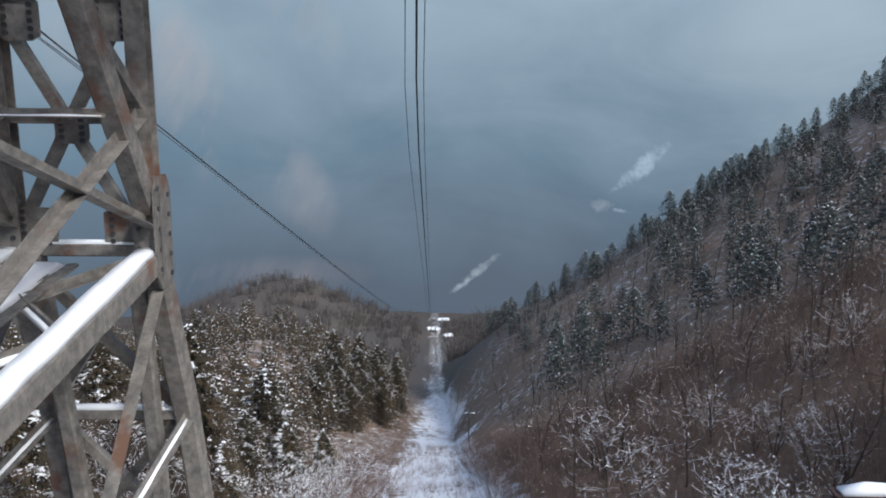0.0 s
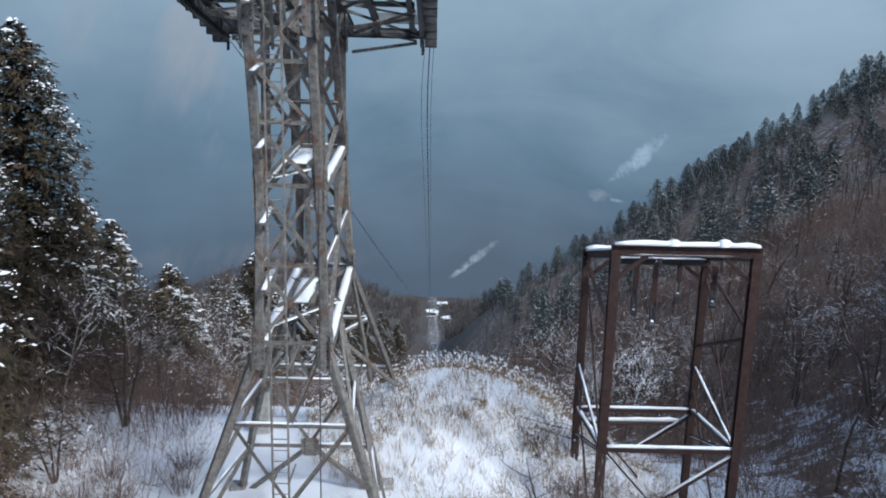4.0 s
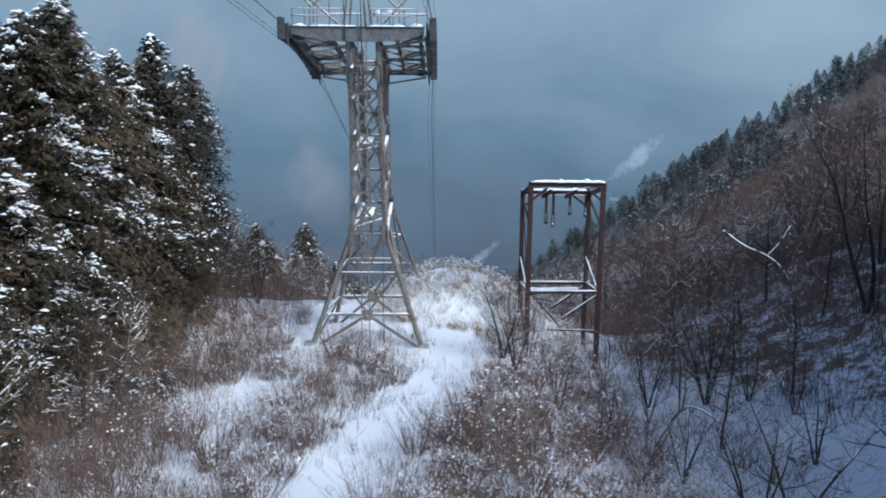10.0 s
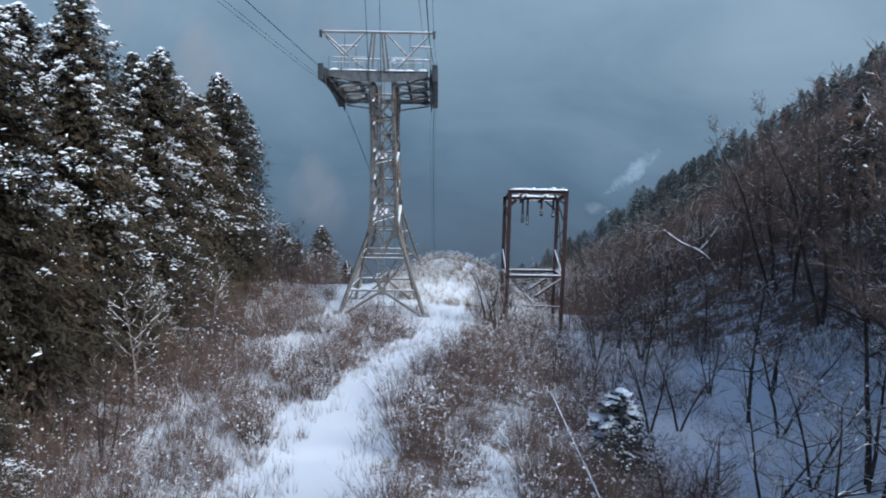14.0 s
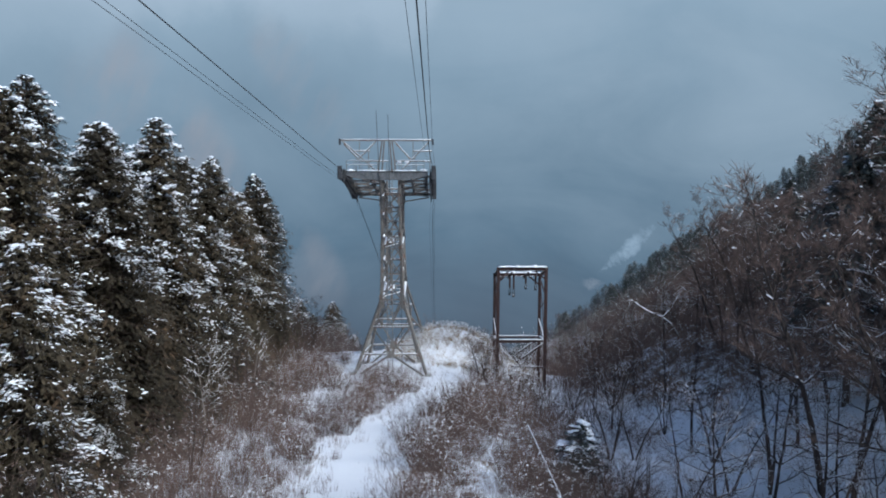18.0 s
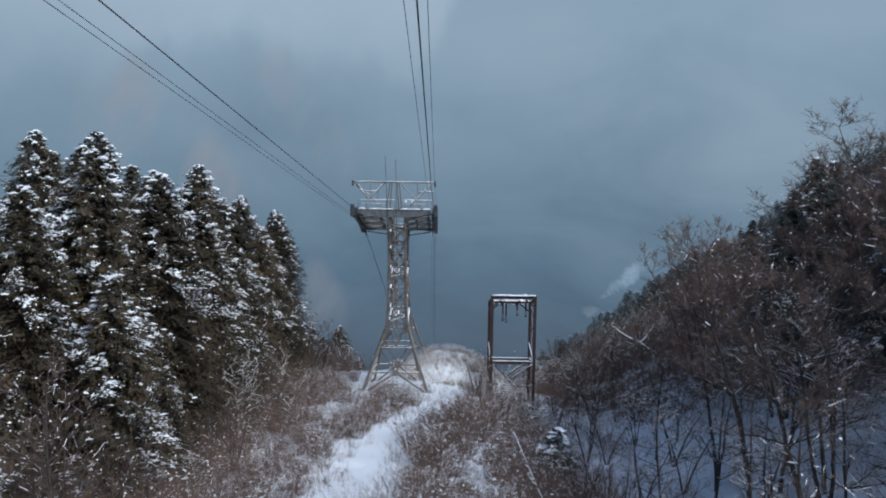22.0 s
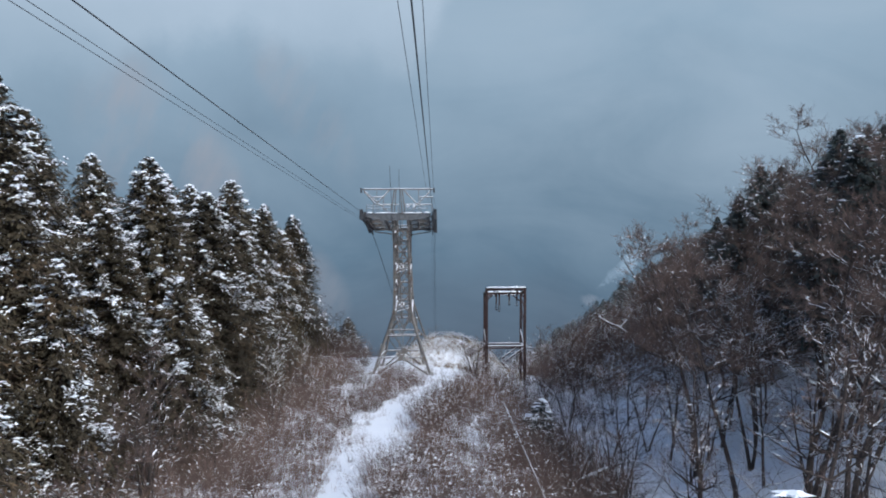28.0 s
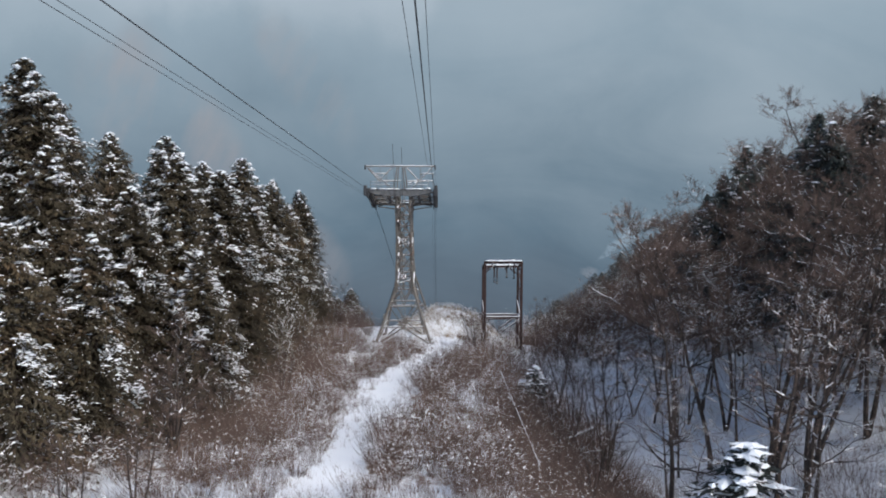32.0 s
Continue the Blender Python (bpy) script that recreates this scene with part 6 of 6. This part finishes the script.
# the hill across the clearing, too far to tell its trees apart
FARWOOD = mat("distant_wood", (0.06, 0.056, 0.055), (0.12, 0.105, 0.098), 0.2, 0.9, 0, 0.0)
SPECK = [brush_mesh(7, 3.4, 12, 360 + i, 0.0, 2, 24.0) for i in range(3)]
for s_ in SPECK:
    s_[0].materials[0] = FARWOOD
join_copies("far_bare_wood", [s[:1] for s in SPECK], [(x, y, rnd.uniform(0.7, 1.3), rnd.uniform(0, 6.28), rnd.uniform(0.8, 1.3)) for x, y in scatter(900, -230, 60, 330, 660, lambda x, y: abs(x - 2) > 9, 3.5, 36)], "hazy brown leafless wood far down the valley", "woods")


# ---- down the valley ----
def far_pylon(x, y, height, arm, label):
    g = float(ground_z(x, y))
    ob = empty("distant_pylon", (x, y, g), label, "pylon", "pylons of the line")
    for sx in (-1, 1):
        for sy in (-1, 1):
            member("leg", (sx * 2.6, sy * 2.6, -1), (sx * 0.9, sy * 0.9, height - 1), 0.3, ob, STEEL, "box", 0.3)
    for k in range(5):
        z0, z1 = height * k / 5, height * (k + 1) / 5
        w0, w1 = 2.6 - 1.7 * k / 5, 2.6 - 1.7 * (k + 1) / 5
        for sy in (-1, 1):
            member("brace", (-w0, sy * w0, z0), (w1, sy * w1, z1), 0.16, ob, STEEL, "box", 0.16)
            member("brace", (w0, sy * w0, z0), (-w1, sy * w1, z1), 0.16, ob, STEEL, "box", 0.16)
    member("crossarm", (-arm / 2, 0, height - 0.6), (arm / 2, 0, height - 0.6), 0.6, ob, STEEL, "box", 0.6, snow=0.1)
    return ob


far_pylon(3.4, 520, 18, 5.6, "small distant lattice pylon of the ropeway on the cleared slope")
far_pylon(3.2, 400, 14, 5.0, "slim distant gantry of the ropeway on the cleared slope")


def house(x, y, w, d, h, turn):
    g = float(ground_z(x, y))
    ob = empty("house", (x, y, g), "small pale house with a snowy gable roof in the valley", "house", "valley houses")
    ob.matrix_basis = pose(x, y, g, 0, 0, turn)
    bm = bmesh.new()
    prism(bm, (0, 0, -2), (0, 0, h), [(-w / 2, -d / 2), (w / 2, -d / 2), (w / 2, d / 2), (-w / 2, d / 2)], up=(0, 1, 0))
    part("wall", bm, WALL, ob)
    bm = bmesh.new()
    prism(bm, (-w / 2 - 0.6, 0, h), (w / 2 + 0.6, 0, h), [(-d / 2 - 0.6, -0.2), (d / 2 + 0.6, -0.2), (d / 2 + 0.6, 0.1), (0, d * 0.32), (-d / 2 - 0.6, 0.1)])
    part("roof", bm, SNOW, ob, "gable roof under snow")
    for i in range(3):
        bm = bmesh.new()
        xx = -w / 2 + w * (i + 0.5) / 3
        prism(bm, (xx, -d / 2 - 0.05, h * 0.55), (xx, -d / 2 + 0.1, h * 0.55), box_outline(1.4, 1.5))
        part("window", bm, STEEL_DARK, ob)


hr = random.Random(77)
for i in range(5):
    yy = hr.uniform(560, 740)
    house(hr.uniform(3, 18) + (yy - 640) * 0.05, yy, hr.uniform(4.5, 6.5), hr.uniform(3.5, 5), hr.uniform(2.2, 3), hr.uniform(-40, 40))

# marker post on the clearing below
post = empty("marker_post", (9.5, 120, float(ground_z(9.5, 120))), "dark post standing on the cleared slope", "post")
member("shaft", (0, 0, -0.5), (0, 0, 5.5), 0.22, post, STEEL_DARK, "round")
member("crossbar", (-0.9, 0, 4.9), (0.9, 0, 4.9), 0.14, post, STEEL_DARK, "box", 0.14, snow=0.05)


# ---- fallen poles and grass ----
def log(points, radius, label):
    ob = empty("fallen_pole", points[0], label, "log", "fallen poles")
    p0 = Vector(points[0])
    for a, b in zip(points, points[1:]):
        member("pole", Vector(a) - p0, Vector(b) - p0, radius * 2, ob, BARK, "round", snow=0.03)
    return ob


def on_ground(x, y, up):
    return (x, y, float(ground_z(x, y)) + up)


log([on_ground(9.0, -21.6, 1.6), on_ground(9.1, -34, 1.2), on_ground(9.15, -46.5, 1.0)], 0.036, "long thin snow-streaked pole leaning through the thicket")
log([on_ground(9.2, -47.4, 0.1), (9.15, -46.6, float(ground_z(9.15, -46.6)) + 1.15)], 0.07, "dark stump propping the fallen pole")
def laden_branch(points, r0, r1, label, load=1.0):
    """A bent branch as one swept tube, with a ridge of snow that follows its upper side."""
    ob = empty("laden_branch", points[0], label, "branch", "snow-laden branches")
    pts = [Vector(p) - Vector(points[0]) for p in points]
    fine = []
    for i in range(len(pts) - 1):
        p0, p1, p2, p3 = pts[max(0, i - 1)], pts[i], pts[i + 1], pts[min(len(pts) - 1, i + 2)]
        for k in range(5):
            t = k / 5
            fine.append(0.5 * ((2 * p1) + (p2 - p0) * t + (2 * p0 - 5 * p1 + 4 * p2 - p3) * t * t + (3 * p1 - p0 - 3 * p2 + p3) * t ** 3))
    fine.append(pts[-1])
    r_ = random.Random(len(points) * 7 + int(points[0][0] * 10))
    for name, material, grow, rise in (("branch", BARK, 1.0, 0.0), ("snow", SNOW, 1.05, 1.0)):
        V, F = [], []
        n = len(fine)
        for i, p in enumerate(fine):
            r = r0 + (r1 - r0) * i / (n - 1)
            rr = r * grow
            up = 0.0
            if rise:
                rr = (r * 0.7 + 0.012) * r_.uniform(0.65, 1.2) * load * (0.12 if math.sin(i * 0.9 + points[0][0] * 3) > 0.72 else 1.0)
                up = r * 0.6 + rr * 0.35
            d = (fine[min(i + 1, n - 1)] - fine[max(i - 1, 0)]).normalized()
            s = d.cross(Vector((0, 0, 1)))
            s = s.normalized() if s.length > 0.05 else Vector((1, 0, 0))
            u = s.cross(d)
            for k in range(7):
                a_ = 6.2832 * k / 7
                V.append(p + Vector((0, 0, up)) + s * math.cos(a_) * rr + u * math.sin(a_) * rr)
        for i in range(n - 1):
            for k in range(7):
                F.append((i * 7 + k, i * 7 + (k + 1) % 7, i * 7 + 7 + (k + 1) % 7, i * 7 + 7 + k))
        F.append(tuple(range(6, -1, -1)))
        F.append(tuple(range(n * 7 - 7, n * 7)))
        part(name, mesh_of(name, V, F, material, smooth=True), None, ob, "" if not rise else "thick ridge of fresh snow")
    return ob


LADEN = "grey bent branch carrying a thick ridge of snow over the gully"
laden_branch([(18.6, 6.2, -0.6), (19.6, 6, 1.0), (21.13, 6, 3.11)][::-1] + [(18.3, 6.3, float(ground_z(18.3, 6.3)) - 0.2)], 0.03, 0.06, LADEN, 0.5)
laden_branch([(21.13, 6, 3.11), (22.46, 6, 2.21), (23.86, 6, 1.6), (24.84, 6, 0.83), (25.4, 6, -0.1)], 0.07, 0.05, LADEN, 1.2)
laden_branch([(19.84, 6, 1.58), (20.31, 6, -0.27), (21.04, 6, -1.69), (22.53, 6, -2.96), on_ground(22.9, 6, -0.2)], 0.035, 0.06, LADEN, 0.8)
laden_branch([(23.86, 6, 1.6), (24.6, 6.2, 2.3), (25.3, 6.4, 3.4)], 0.05, 0.02, LADEN)
laden_branch([on_ground(10.9, -39, -0.2), (11.07, -39, 0.87), (12.25, -39, 1.46), (13.97, -39, 2.17), (15.27, -39, 2.29), (16.66, -39, 1.35)], 0.075, 0.03, "bowed trunk arched over the gully under thick snow", 1.3)
laden_branch([on_ground(10.6, -39.6, -0.2), (11.4, -39.8, 0.2), (12.6, -39.9, 0.7), (13.9, -40, 0.95), (14.8, -40, 0.7)], 0.05, 0.02, "bowed stem carrying a ridge of snow", 1.3)
laden_branch([on_ground(12.6, -12, -0.2), (12.9, -12, -1.96), (14, -12, -0.5), (15.5, -12, -1.27)], 0.06, 0.03, LADEN)
br = random.Random(55)
for bx, by, az, up, ln in ((17.5, -28, 0.3, 0.5, 3.2), (20.5, -20, 2.6, 0.35, 3.0), (16.5, -8, 0.8, 0.6, 2.6), (22.0, -32, 2.2, 0.7, 3.6), (19.0, -44, 0.2, 0.8, 3.4), (24.5, -12, 2.9, 0.5, 3.0), (26.0, -2, 0.1, 0.9, 3.2), (15.2, 2.0, 0.6, 0.7, 2.4), (27.5, -30, 2.8, 0.8, 3.4)):
    g_ = float(ground_z(bx, by))
    ca_, sa_ = math.cos(az), math.sin(az)
    laden_branch([(bx, by, g_ - 0.2)] + [(bx + ca_ * ln * k + br.gauss(0, 0.15), by + sa_ * ln * k + br.gauss(0, 0.15), g_ + ln * up * math.sin(1.4 * k ** 0.8) + br.gauss(0, 0.14)) for k in (0.2, 0.45, 0.7, 1.0)], 0.036, 0.012, "slender leaning stem lined with snow", 0.8)


def grass_patch(name, spots_, lo, hi, seed, material, label, lean=0.4, snow=0.0):
    """Dry blades, each a narrow three-sided spike."""
    r_ = random.Random(seed)
    V, F, M = [], [], []
    for x, y in spots_:
        z = float(ground_z(x, y))
        for _ in range(r_.randint(4, 9)):
            px, py = x + r_.gauss(0, 0.12), y + r_.gauss(0, 0.12)
            h_ = r_.uniform(lo, hi)
            a = np.array((px, py, z - 0.05))
            b = a + np.array((r_.gauss(0, lean) * h_, r_.gauss(0, lean) * h_, h_))
            n0 = len(F)
            spike(V, F, a, b, 0.009)
            M += [0] * (len(F) - n0)
            if snow and r_.random() < snow:
                n0 = len(F)
                k_ = r_.uniform(0.3, 1.0)
                lump(V, F, b - np.array((0, 0, 0.02)), 0.04 * k_, 0.035 * k_, 0.075 * k_, r_)
                M += [1] * (len(F) - n0)
    ob = new(name, mesh_of(name, V, F, None, mats=[material, SNOW], index=M))
    return tagged(ob, label, "grass", kind="stuff")


gr = random.Random(91)
knoll = []
while len(knoll) < 2000:
    x, y = gr.uniform(-4, 14), gr.uniform(1, 16)
    if ((x - 6.5) / 7.2) ** 2 + ((y - 8.5) / 6.5) ** 2 < 1 and gr.random() < 0.35 + 0.65 * float(sm(-0.1, 0.2, rumple(x, y, 3.0))):
        knoll.append((x, y))
grass_patch("knoll_grass", knoll, 0.25, 0.8, 92, GRASS, "dry straw-coloured grass poking through the snow on the knoll", 0.3, 0.6)
verge = []
while len(verge) < 3600:
    x, y = gr.uniform(-9, 9), gr.uniform(-62, 2)
    d_ = abs(x - float(path_x(y)))
    if 0.3 < d_ < 6 and gr.random() < 0.06 + 0.12 * float(sm(0.8, 1.2, d_)) + 0.45 * float(sm(1.5, 3.5, d_)):
        verge.append((x, y))
grass_patch("verge_grass", verge, 0.25, 0.9, 93, TWIG, "thin brown stalks standing in the snow beside the trodden strip", 0.25, 0.03)
tufts = [(gr.uniform(-3, 12), gr.uniform(40, 130)) for _ in range(1500)]
grass_patch("clearing_grass", tufts, 0.5, 1.3, 94, TWIG, "brown stalks on the snowy clearing below the ridge", 0.3, 0.05)
